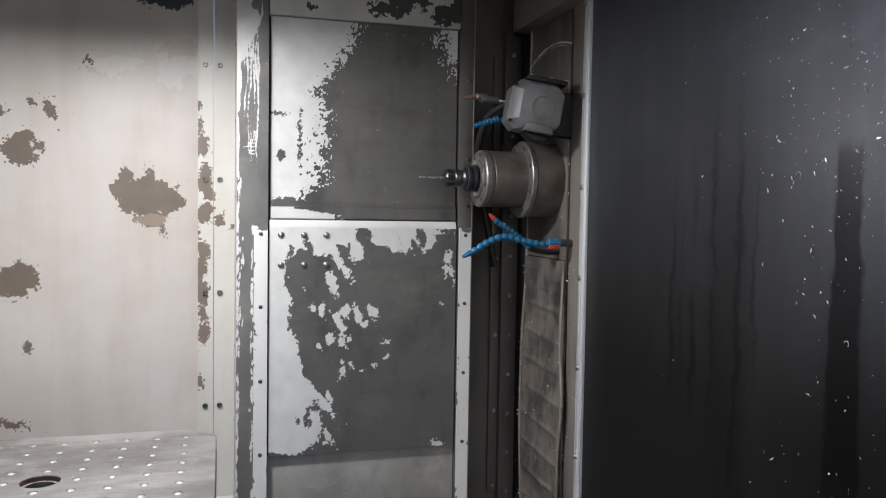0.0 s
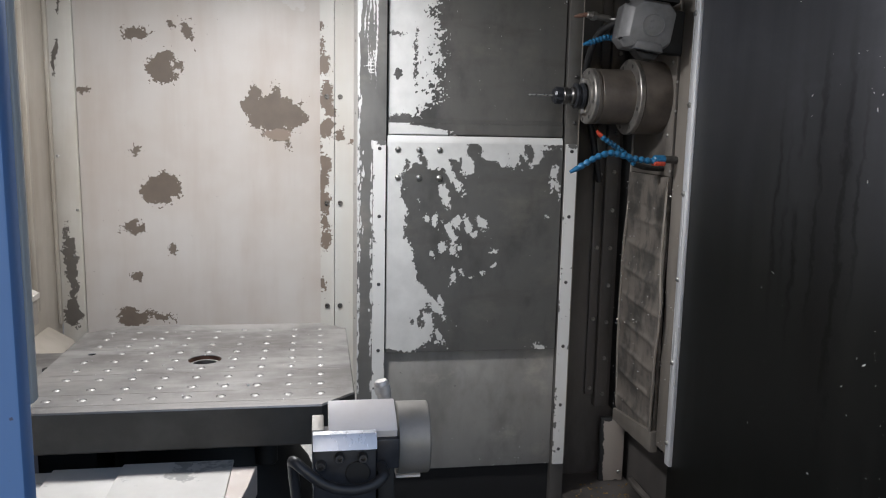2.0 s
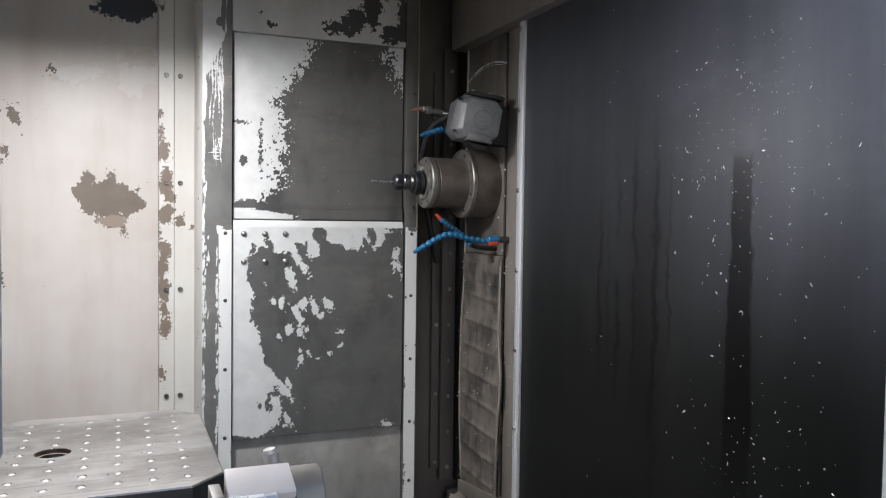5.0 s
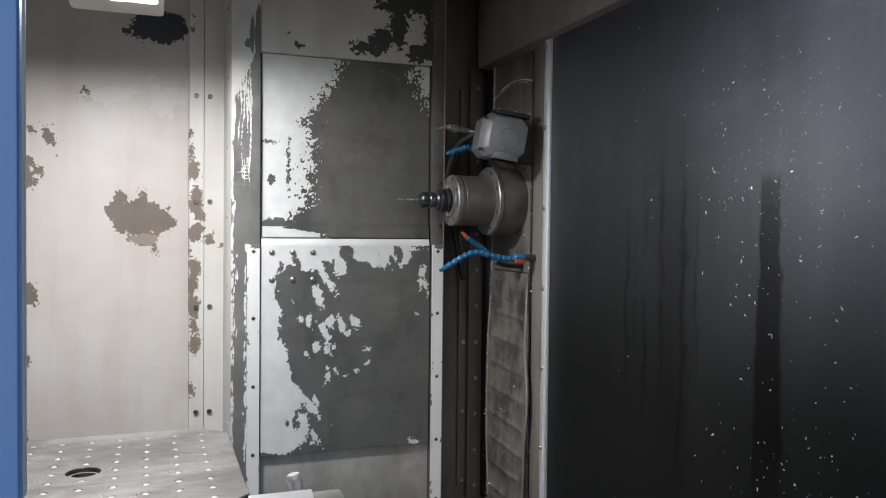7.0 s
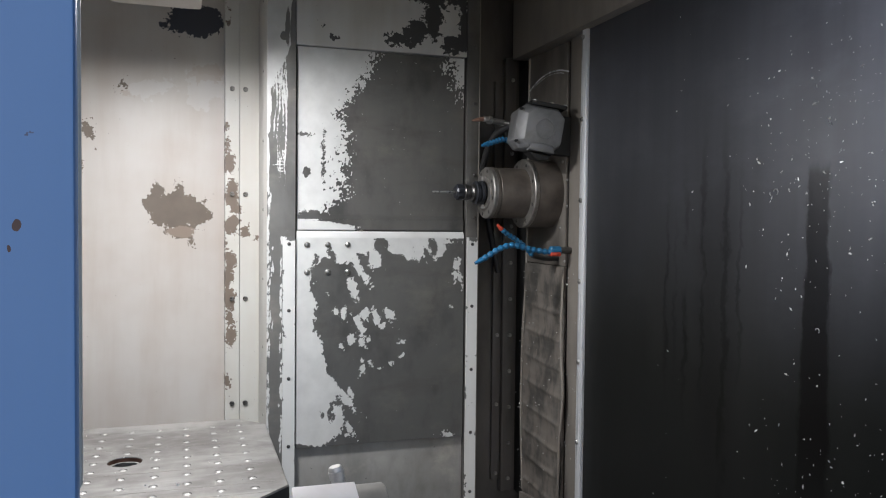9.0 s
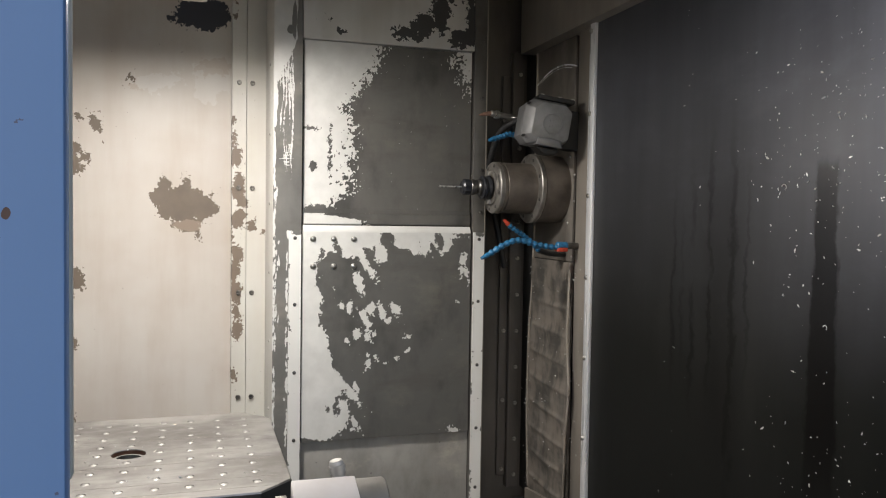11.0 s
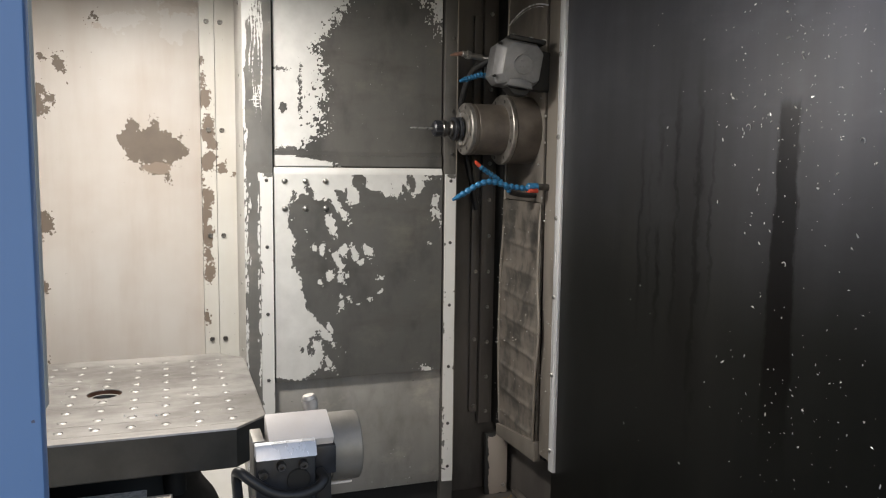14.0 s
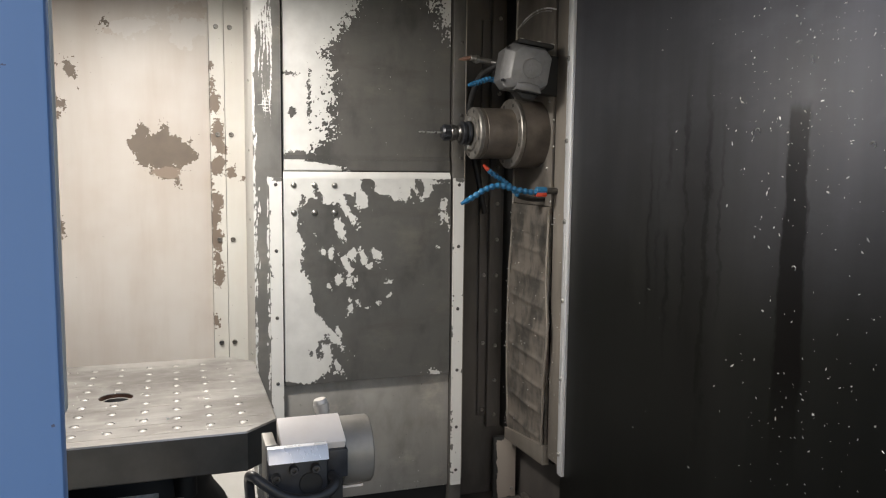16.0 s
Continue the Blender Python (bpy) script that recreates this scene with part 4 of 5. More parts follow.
tube(bm, spline([(0.782, 1.946, 0.73), (0.776, 1.950, 0.95), (0.776, 1.946, 1.2), (0.784, 1.943, 1.41), (0.786, 1.943, 2.02)]), 0.004, 8)
part("edge_bead", bm, M_flange, cover)
bm = B()
prism(bm, [(1.684, 0.698), (1.948, 0.688), (1.948, 0.722), (1.684, 0.752)], 0.772, 0.792, "x", 0.001)
part("foot_strip", bm, M_flange, cover)

flange = structure("column_flange", box(B(), (0.782, 1.586, 0.722), (0.830, 1.676, 2.40), 0.003), M_flange, "brown-grey sheet flange along the column", "flange")
structure("column_groove", box(B(), (0.800, 1.6765, 0.70), (0.830, 1.6995, 2.40)), M_gap, "dark groove beside the column cover", "gap")
trim = structure("trim_4", box(B(), (0.766, 1.561, 0.712), (0.779, 1.588, 2.022), 0.003), M_alu, "bright aluminium edge trim with small bolts", "trim")
bolts(bolt_mid, trim, [(0.766, 1.577, 0.77 + 0.2035 * k) for k in range(7)], WEST)
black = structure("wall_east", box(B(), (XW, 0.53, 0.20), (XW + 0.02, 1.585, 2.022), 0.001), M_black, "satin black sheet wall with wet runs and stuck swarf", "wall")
structure("wall_east_edge", box(B(), (XW - 0.010, 0.490, 0.20), (XW + 0.02, 0.528, 2.40), 0.003), M_alu, "grey metal edge profile of the black wall", "trim")
beam = structure("beam_east", box(B(), (0.745, 0.49, 2.009), (0.83, 1.978, 2.40), 0.003), M_flange, "brown-grey sheet beam above the black wall", "beam")
structure("wall_east_back", box(B(), (0.84, 0.5, 0.20), (0.88, 2.05, 2.40)), M_dark, "dark sheet behind the column", "wall")

# swarf flakes on the black wall
random.seed(7)
bm = B()
for k in range(430):
    high = random.random() < 0.62
    y, z = (random.gauss(0.775, 0.10), random.gauss(1.63, 0.13)) if high else (random.gauss(0.74, 0.11), random.gauss(1.10, 0.12))
    if random.random() < 0.10:
        y, z = random.uniform(0.55, 1.25), random.uniform(0.75, 2.0)
    if not (0.54 < y < 1.54 and 0.74 < z < 2.0):
        continue
    s = random.choice((0.0007, 0.0008, 0.0010, 0.0012, 0.0015, 0.0024)) * random.uniform(0.7, 1.4)
    m = Matrix.Translation((XW - 0.0008, y, z)) @ Euler((0, random.uniform(-0.25, 0.25), random.uniform(-0.25, 0.25))).to_matrix().to_4x4() @ Matrix.Rotation(random.uniform(0, 6.3), 4, "X")
    n = 5
    ring = [bm.verts.new(m @ Vector((-0.0004, s * random.uniform(0.5, 1.9) * math.cos(6.283 * i / n), s * random.uniform(0.3, 0.8) * math.sin(6.283 * i / n)))) for i in range(n)]
    tip = bm.verts.new(m @ Vector((-0.0005 - random.uniform(0.05, 0.35) * s, 0, 0)))
    for i in range(n):
        bm.faces.new((ring[i], ring[(i + 1) % n], tip))
swarf = tagged(new("swarf", make("swarf", bm, M_flake)), "small bright metal chips stuck to the black wall", "swarf", kind="stuff")
bm = B()
for k in range(90):
    x, y = random.choice(((0.7705, random.uniform(1.60, 1.66)), (0.764, random.gauss(1.925, 0.012)), (0.768, random.uniform(1.68, 1.93))))
    z = random.uniform(0.74, 1.40)
    r = random.uniform(0.0007, 0.0019)
    m = Matrix.Translation((x, y, z)) @ Euler((random.uniform(0, 6), random.uniform(0, 6), 0)).to_matrix().to_4x4()
    bmesh.ops.create_cone(bm, cap_ends=True, segments=5, radius1=r, radius2=r * 0.3, depth=r * 1.4, matrix=m)
tagged(new("swarf", make("swarf", bm, M_flake)), "small bright metal chips caught along the column cover", "swarf", kind="stuff")
bm = B()
for k in range(70):
    spot = random.choice(((random.uniform(0.10, 0.57), Yd + 0.0135, random.choice((0.5795, 0.583, 0.60, random.uniform(0.58, 0.70)))),
                          (random.uniform(-0.50, -0.05), random.uniform(1.05, 1.50), PALLET_TOP + 0.0006)))
    m = Matrix.Translation(spot) @ Euler((random.uniform(0, 6), random.uniform(0, 6), 0)).to_matrix().to_4x4()
    r = random.uniform(0.0006, 0.0017)
    bmesh.ops.create_cone(bm, cap_ends=True, segments=5, radius1=r, radius2=r * 0.3, depth=r, matrix=m)
tagged(new("swarf", make("swarf", bm, M_flake)), "fine bright chips scattered on the pallet and base plate", "swarf", kind="stuff")
bm = B()
for k in range(60):
    m = Matrix.Translation((random.uniform(0.64, 0.83), random.uniform(1.81, 1.96), 0.4882)) @ Euler((random.uniform(-0.4, 0.4), random.uniform(-0.4, 0.4), random.uniform(0, 6))).to_matrix().to_4x4()
    r = random.uniform(0.0015, 0.005)
    bmesh.ops.create_cone(bm, cap_ends=True, segments=5, radius1=r, radius2=r * 0.4, depth=r * 0.6, matrix=m)
tagged(new("swarf", make("swarf", bm, M_brass)), "brass-coloured chips lying on the oily ledge", "swarf", kind="stuff")
# curled chips
for y, z, r in ((0.90, 1.583, 0.0055), (0.663, 1.555, 0.0045), (0.80, 1.36, 0.004)):
    bm = B()
    tube(bm, [Vector((XW - 0.0015, y + r * math.cos(a), z + r * math.sin(a))) for a in [0.3 + 0.45 * i for i in range(9)]], 0.0007, 6)
    tagged(new("curled_chip", make("curled_chip", bm, M_flake)), "curled bright metal chip stuck to the black wall", "swarf", "curled chips")

# ---- left side: window wall ----
XL = -0.80
bm = B()
box(bm, (XL - 0.03, 1.965, 0.35), (XL, 2.189, 2.40), 0.002)
box(bm, (XL, 1.966, 1.03), (XL + 0.012, 1.985, 2.40), 0.002)
box(bm, (XL, 2.150, 0.95), (XL + 0.010, 2.168, 2.40), 0.003)
structure("wall_west_column", bm, M_dimcream, "cream painted corner column of the enclosure", "wall")
bm = B()
box(bm, (XL - 0.03, 0.36, 1.04), (XL, 1.963, 1.19))
box(bm, (XL - 0.03, 0.36, 1.83), (XL, 1.963, 2.40))
box(bm, (XL - 0.03, 0.36, 1.19), (XL, 0.62, 1.83))
box(bm, (XL - 0.03, 1.88, 1.19), (XL, 1.963, 1.83))
structure("wall_west", bm, M_cream, "cream painted enclosure wall round a window", "wall")
window = tagged(new("window_1"), "side window with cream frame and tinted pane", "window", kind="structure")
window.matrix_basis = Matrix.Translation((XL, 1.25, 1.19))


wf = part("window_frame", frame_ring(B(), round_rect(0.60, 1.90, 1.17, 1.85, 0.02), round_rect(0.66, 1.845, 1.225, 1.80, 0.045), XL + 0.0005, XL + 0.014, "x"), M_cream, window)
bolts(bolt_dark, wf, [(XL + 0.014, 1.872, z) for z in (1.20, 1.32, 1.46, 1.60, 1.74, 1.83)], Matrix.Rotation(radians(90), 4, "Y"))
pane = part("pane", box(B(), (XL - 0.006, 0.63, 1.20), (XL - 0.001, 1.875, 1.825)), M_glass, window, "tinted blue-grey pane")
pane.visible_shadow = False
bm = B()
prism(bm, [(XL, 1.155), (XL + 0.075, 1.118), (XL + 0.075, 1.106), (XL, 1.04)], 0.36, 1.795, "y", 0.002)
structure("ledge_1", bm, M_cream, "cream sloping ledge below the side window", "ledge")
# the cream ledge's underside in brown, a colour that stands in for shade
bm = B()
box(bm, (XL, 0.36, 1.045), (XL + 0.070, 1.79, 1.104))
structure("ledge_2", bm, M_flange, "underside of the ledge, its shade put in as brown colour", "ledge")
bm = B()
box(bm, (XL - 0.03, 0.36, 0.35), (XL - 0.002, 1.963, 1.0395))
structure("wall_west_low", bm, plain("navy_gap", (0.02, 0.03, 0.06), 0.5), "dark navy lower wall of the enclosure", "wall")
flap = thing("deflector_flap", (-0.76, 1.9, 0.93), "cream folded sheet flap at the foot of the corner column", "flap")
bm = B()
prism(bm, [(-0.797, 0.968), (-0.735, 0.930), (-0.732, 0.922), (-0.742, 0.919), (-0.797, 0.955)], 1.82, 2.06, "y", 0.001)
part("sheet", bm, M_dimcream, flap)
bm = B()
prism(bm, [(-0.799, 0.985), (-0.792, 0.985), (-0.768, 0.925), (-0.776, 0.915), (-0.799, 0.95)], 1.795, 1.817, "y", 0.001)
part("end_plate", bm, M_dimcream, flap)
side_plate = thing("side_table_plate", (-0.70, 1.3, 0.99), "flat steel plate with socket bolts beside the pallet", "plate")
sp = part("plate", box(B(), (-0.795, 1.12, 1.0045), (-0.56, 1.62, 1.020), 0.002), M_steel, side_plate)
bolts(bolt_big, sp, [(-0.60 - 0.02 * (k % 2), 1.16 + 0.11 * k, 1.020) for k in range(4)], Matrix.Identity(4))

LAMP_Y = 1.45
# ---- blue door at the front, roof, floor ----
door = tagged(new("door_1"), "blue enamelled sliding door, slid open", "door", kind="structure")
door.matrix_basis = Matrix.Translation((-0.6, 0.31, 0.15))
part("door_leaf", box(B(), (-0.98, 0.3015, 0.15), (-0.2385, 0.320, 2.25), 0.002), M_door, door)
part("door_edge", box(B(), (-0.40, 0.3205, 1.362), (-0.2378, 0.331, 2.25), 0.002), M_dooredge, door, "cream folded inner door edge")
structure("ceiling", box(B(), (-0.83, 0.36, 2.402), (0.90, 2.70, 2.42)), M_dark, "dark sooty sheet roof of the machine", "ceiling")
structure("roof_beam", box(B(), (-0.83, LAMP_Y - 0.05, 2.36), (0.744, LAMP_Y + 0.05, 2.40), 0.003), M_cream, "cream cross beam of the open machine top", "beam")
structure("wall_front_high", box(B(), (-1.0, 0.36, 2.26), (0.90, 0.40, 2.40)), M_door, "blue sheet above the door opening", "wall")
structure("wall_front_low", box(B(), (-1.0, 0.36, 0.0), (0.90, 0.40, 0.72)), M_door, "blue sheet below the door opening", "wall")
structure("wall_front_side", box(B(), (0.79, 0.36, 0.0), (1.25, 0.488, 2.40)), M_door, "blue sheet beside the door opening", "wall")
structure("floor", box(B(), (-40, -40, -0.05), (40, 40, 0.0)), M_concrete, "grey concrete workshop floor", "floor")
structure("bed_floor", box(B(), (-0.83, 0.40, 0.18), (0.90, 2.24, 0.20)), M_dark, "dark oily chip tray of the machine", "floor")


# ---- work lamp ----
LX, LY, LZ = -0.235, 1.45, 1.978
lamp = thing("work_lamp", (LX, LY, LZ), "lit rectangular work lamp in a cream metal frame", "lamp")
part("housing", box(B(), (LX - 0.09, LY - 0.135, LZ + 0.042), (LX + 0.09, LY + 0.135, LZ + 0.085), 0.006), M_cream, lamp)
part("frame", frame_ring(B(), round_rect(LX - 0.09, LX + 0.09, LY - 0.135, LY + 0.135, 0.012), round_rect(LX - 0.082, LX + 0.082, LY - 0.127, LY + 0.127, 0.01), LZ, LZ + 0.041, "z"), M_cream, lamp, "cream painted metal frame")
part("lip", frame_ring(B(), round_rect(LX - 0.089, LX + 0.089, LY - 0.134, LY + 0.134, 0.012), round_rect(LX - 0.078, LX + 0.078, LY - 0.125, LY + 0.040, 0.01), LZ - 0.003, LZ - 0.0002, "z"), M_cream, lamp, "cream folded lip")
part("reflector", box(B(), (LX - 0.0815, LY - 0.1265, LZ + 0.034), (LX + 0.0815, LY + 0.1265, LZ + 0.040)), M_cream, lamp, "white reflector plate")
part("tube", rod(B(), (LX - 0.072, LY - 0.050, LZ + 0.0175), (LX + 0.072, LY - 0.050, LZ - 0.0005), 0.012, 0.003, 16), M_lamp, lamp, "glowing white lamp tube")
part("hanger", box(B(), (LX - 0.03, LY - 0.04, LZ + 0.085), (LX + 0.03, LY + 0.04, 2.359), 0.004), M_cream, lamp)
# ---- pallet with a grid of plugged holes ----
P, Q, PX, PY, PZ = 0.05, 0.0516, -0.279, 1.2765, 1.10
HALF, WIDE, CH = 0.252, 0.2585, 0.052
pallet = thing("pallet", (PX, PY, 1.035), "ground steel machine pallet with a grid of threaded holes", "pallet")


def pallet_top():
    """Ground top face with its holes cut through, the wide middle bore, and the chamfered edge."""
    bm = B()
    edge = [(WIDE, -HALF + CH), (WIDE, HALF - CH), (WIDE - CH, HALF), (-WIDE + CH, HALF), (-WIDE, HALF - CH), (-WIDE, -HALF + CH), (-WIDE + CH, -HALF), (WIDE - CH, -HALF)]
    holes = [(i * Q, j * P, 0.0074, 12) for i in range(-4, 5) for j in range(-4, 5) if i or j] + [(0.0, 0.0, 0.0295, 40)]
    pts, lines = [Vector(e) for e in edge], [(k, (k + 1) % 8) for k in range(8)]
    loops = []
    for cx, cy, r, n in holes:
        k0 = len(pts)
        pts += [Vector((cx + r * math.cos(2 * math.pi * i / n), cy + r * math.sin(2 * math.pi * i / n))) for i in range(n)]
        lines += [(k0 + i, k0 + (i + 1) % n) for i in range(n)]
        loops.append((k0, n, cx, cy, r))
    co, _, tris, origin, _, _ = delaunay_2d_cdt(pts, lines, [], 0, 1e-6)
    made = [bm.verts.new((PX + c.x, PY + c.y, PZ)) for c in co]
    where = {}
    for k, o in enumerate(origin):
        for q in o:
            where[q] = made[k]
    for t in tris:
        m = sum((co[k] for k in t), Vector((0, 0))) / 3
        if all((m - Vector((cx, cy))).length > r * 0.97 for cx, cy, r, _ in holes):
            bm.faces.new([made[k] for k in t])
    for k0, n, cx, cy, r in loops:
        top_ring = [where[k0 + i] for i in range(n)]
        deep = 0.05 if r > 0.02 else 0.012
        prev = top_ring
        # small hole walls and all floors coloured black for the shade inside
        for f, d in ((0.9 if r < 0.02 else 0.97, 0.0016), (0.88 if r < 0.02 else 0.95, deep)):
            row = [bm.verts.new((PX + cx + (v.co.x - PX - cx) * f, PY + cy + (v.co.y - PY - cy) * f, PZ - d)) for v in top_ring]
            for i in range(n):
                bm.faces.new((prev[i], prev[(i + 1) % n], row[(i + 1) % n], row[i])).material_index = 0 if prev is top_ring else 2 if r > 0.02 else 1
            prev = row
        bm.faces.new(prev).material_index = 1
    rim_top = [where[k] for k in range(8)]
    low = [bm.verts.new((PX + x * 1.007, PY + y * 1.007, PZ - 0.0025)) for x, y in edge]
    for k in range(8):
        bm.faces.new((rim_top[k], rim_top[(k + 1) % 8], low[(k + 1) % 8], low[k]))
    return bm, [(PX + x * 1.007, PY + y * 1.007) for x, y in edge]


bm, rim = pallet_top()
top = part("top_plate", bm, M_steel, pallet, "ground bright steel top")
top.data.materials.append(M_gap)
top.data.materials.append(M_bore)
for f in top.data.polygons:
    f.use_smooth = False
bm = B()
ring_a, ring_b, ring_c = [[bm.verts.new((PX + (x - PX) * k, PY + (y - PY) * k, z)) for x, y in rim] for z, k in ((PZ - 0.0026, 1.0), (1.038, 1.0), (1.036, 0.994))]
for a, b in ((ring_a, ring_b), (ring_b, ring_c)):
    for k in range(8):
        bm.faces.new((a[k], a[(k + 1) % 8], b[(k + 1) % 8], b[k]))
bm.faces.new(ring_c)
part("side", bm, M_pallside, pallet, "dark oxidised sides")
plug_bm = lathe(B(), (0, 0, 0), (0, 0, 1), [(0, 0.0066), (0.0008, 0.0062), (0.0018, 0.0040), (0.0021, 0)], 12)
plug = make("plug", plug_bm, M_chrome)
for i in range(-4, 5):
    for j in range(-4, 5):
        if (i or j) and (i, j) != (-4, 1):
            piece("plug", plug, pallet, Matrix.Translation((PX + i * Q, PY + j * P, PZ - 0.0012)))
# faint machining grooves between the rows
for j in (-4.5, -3.5, -1.5, 1.5):
    bm = B()
    box(bm, (PX - HALF + 0.012, PY + j * P - 0.0005, PZ + 0.0001), (PX + HALF - 0.012, PY + j * P + 0.0005, PZ + 0.0003))
    part("groove", bm, M_rim, pallet)
ring_bm = lathe(B(), (PX, PY, PZ - 0.02), (PX, PY, PZ), [(-0.002, 0.0225), (0.012, 0.0225), (0.012, 0.0275), (-0.002, 0.0275), (-0.002, 0.0225)], 40)
part("bore_ring", ring_bm, M_rim, pallet, "brown steel ring down in the bore")

table = thing("rotary_table", (PX, PY, 0.60), "dark cast rotary table under the pallet", "machine table")
part("clamp_body", lathe(B(), (PX, PY, 0.86), (PX, PY, 1.0), [(-0.16, 0), (-0.16, 0.235), (-0.06, 0.21), (0, 0.200), (0.03, 0.188), (0.055, 0.170), (0.075, 0.16), (0.10, 0.157), (0.14, 0.15), (0.176, 0.15), (0.176, 0)], 48), M_gap, table)
# added black block: stands in for the shade under the pallet
part("shade_block", box(B(), (PX - 0.255, PY - 0.11, 0.201), (PX - 0.161, PY + 0.14, 1.0), 0.004), M_gap, table, "added black block for the shade under the pallet")
part("base", box(B(), (PX - 0.16, PY - 0.12, 0.20), (PX + 0.16, PY + 0.20, 0.86), 0.012), M_dark, table)
for k in range(4):
    a = radians(45 + 90 * k)
    part("rest_pad", rod(B(), (PX + 0.16 * math.cos(a), PY + 0.16 * math.sin(a), 0.95), (PX + 0.16 * math.cos(a), PY + 0.16 * math.sin(a), 1.035), 0.02, 0.002), M_gap, table)

bed = thing("bed_cover", (-0.3, 0.85, 0.50), "stepped grey telescopic bed cover with worn paint", "machine cover")
for x0, x1, z, y1 in ((-0.79, -0.54, 1.004, 1.40), (-0.55, -0.455, 1.006, 1.03), (-0.465, -0.355, 1.010, 1.03), (-0.365, -0.205, 1.014, 1.03)):
    bm = B()
    prism(bm, [(0.52, z - 0.30), (0.50, z - 0.035), (0.53, z - 0.006), (0.56, z), (y1, z), (y1 + 0.005, z - 0.006), (0.57, z - 0.008), (0.535, z - 0.018), (0.512, z - 0.04), (0.53, z - 0.30)], x0, x1, "x", 0.001)
    part("segment", bm, M_bed, bed)
bm = B()
wedge_top = [(-0.204, 0.60), (-0.204, 1.00), (-0.168, 1.00), (-0.176, 0.93), (-0.196, 0.80)]
prism(bm, wedge_top, 0.97, 1.016, "z", 0.002)
part("wiper", bm, M_setter, bed, "bright steel wiper edge")
part("skirt", box(B(), (-0.785, 0.55, 0.2005), (-0.21, 1.05, 0.93), 0.004), M_gap, bed)

# ---- spindle ----
SY, SZ = 1.80, 1.607
spindle = thing("spindle_head", (0.786, SY, SZ), "brown-grey enamelled spindle head with steel rings", "spindle")


def at(x):
    return (x, SY, SZ)


part("housing", lathe(B(), at(0.786), at(0.6), [(0, 0), (0, 0.091), (0.006, 0.0925), (0.070, 0.0925), (0.0725, 0.090), (0.0725, 0)], 64), M_bronze, spindle)
ring = part("flange_ring", lathe(B(), at(0.7134), at(0.6), [(0, 0.066), (0, 0.0935), (0.002, 0.0945), (0.0105, 0.0945), (0.0125, 0.0925), (0.0125, 0.066)], 64), M_rim, spindle, "machined steel flange ring")
bolts(bolt_flush, ring, [(0.7010, SY + 0.081 * math.cos(a), SZ + 0.081 * math.sin(a)) for a in [radians(22.5 + 45 * k) for k in range(8)]], WEST)
part("quill", lathe(B(), at(0.701), at(0.6), [(0, 0.0685), (0.082, 0.0685), (0.084, 0.066), (0.0875, 0.066), (0.089, 0.0695), (0.094, 0.0695), (0.094, 0.03)], 64), M_bronze, spindle)
nose = part("nose_ring", lathe(B(), at(0.607), at(0.5), [(0, 0.069), (0.010, 0.0695), (0.0135, 0.067), (0.0135, 0.051), (0.012, 0.050), (0.012, 0.045), (0.0165, 0.044), (0.0165, 0.031), (0.0, 0.026), (-0.045, 0.016), (-0.045, 0)], 64), M_rim, spindle, "machined steel nose ring with taper")
bolts(bolt_flush, nose, [(0.5936, SY + 0.0595 * math.cos(a), SZ + 0.0595 * math.sin(a)) for a in [radians(15 + 45 * k) for k in range(8)]], WEST)
for s in (1, -1):
    bm = box(B(), (0.580, SY - 0.008, SZ + s * 0.0375 - 0.006), (0.591, SY + 0.008, SZ + s * 0.0375 + 0.006), 0.0015)
    part("drive_key", bm, M_chrome, spindle, "bright steel drive key")

tool = thing("tool_holder", (0.588, SY, SZ), "black steel tool holder with a thin drill", "tool")
part("flange", lathe(B(), at(0.589), at(0.5), [(0, 0.028), (0.004, 0.0315), (0.010, 0.0315), (0.013, 0.0265), (0.016, 0.0265), (0.019, 0.0315), (0.025, 0.0315), (0.027, 0.029), (0.027, 0)], 40), M_setdark, tool, "grooved black gripper flange")
part("body", lathe(B(), at(0.5615), at(0.4), [(0, 0.0225), (0.006, 0.0225), (0.010, 0.019), (0.016, 0.019), (0.018, 0.0215), (0.028, 0.0215), (0.031, 0.019), (0.031, 0)], 32), M_boltdark, tool)
bm = lathe(B(), at(0.530), at(0.4), [(0, 0), (0, 0.0205), (0.004, 0.0215), (0.017, 0.0215), (0.022, 0.016), (0.022, 0.0045), (0.018, 0.004), (0.018, 0)], 24)
for v in bm.verts:
    a = math.atan2(v.co.z - SZ, v.co.y - SY)
    if abs(Vector((v.co.y - SY, v.co.z - SZ)).length - 0.0215) < 0.0008 and round(a / (math.pi / 12)) % 2:
        v.co.y, v.co.z = SY + (v.co.y - SY) * 0.88, SZ + (v.co.z - SZ) * 0.88
part("collet_nut", bm, M_setdark, tool, "notched black collet nut")
part("drill", lathe(B(), at(0.512), at(0.3), [(0, 0.0028), (0.035, 0.0028), (0.036, 0.0024), (0.066, 0.0024), (0.069, 0)], 12), M_bolt, tool, "thin grey drill bit")

# ---- grey cast cover over the spindle ----
cast = thing("cast_cover", (0.66, 1.66, 1.70), "grey cast cover with a raised round emblem", "cover")
tilt = Matrix.Translation((0.681, 1.66, 1.767)) @ Matrix.Rotation(radians(9), 4, "Y") @ Matrix.Rotation(radians(-12), 4, "Z") @ Matrix.Rotation(radians(4), 4, "X")


def tilted(bm):
    bmesh.ops.transform(bm, matrix=tilt, verts=bm.verts)
    return bm


def octagon(w, h, c):
    return [(w, -h + c), (w, h - c), (w - c, h), (-w + c, h), (-w, h - c), (-w, -h + c), (-w + c, -h), (w - c, -h)]


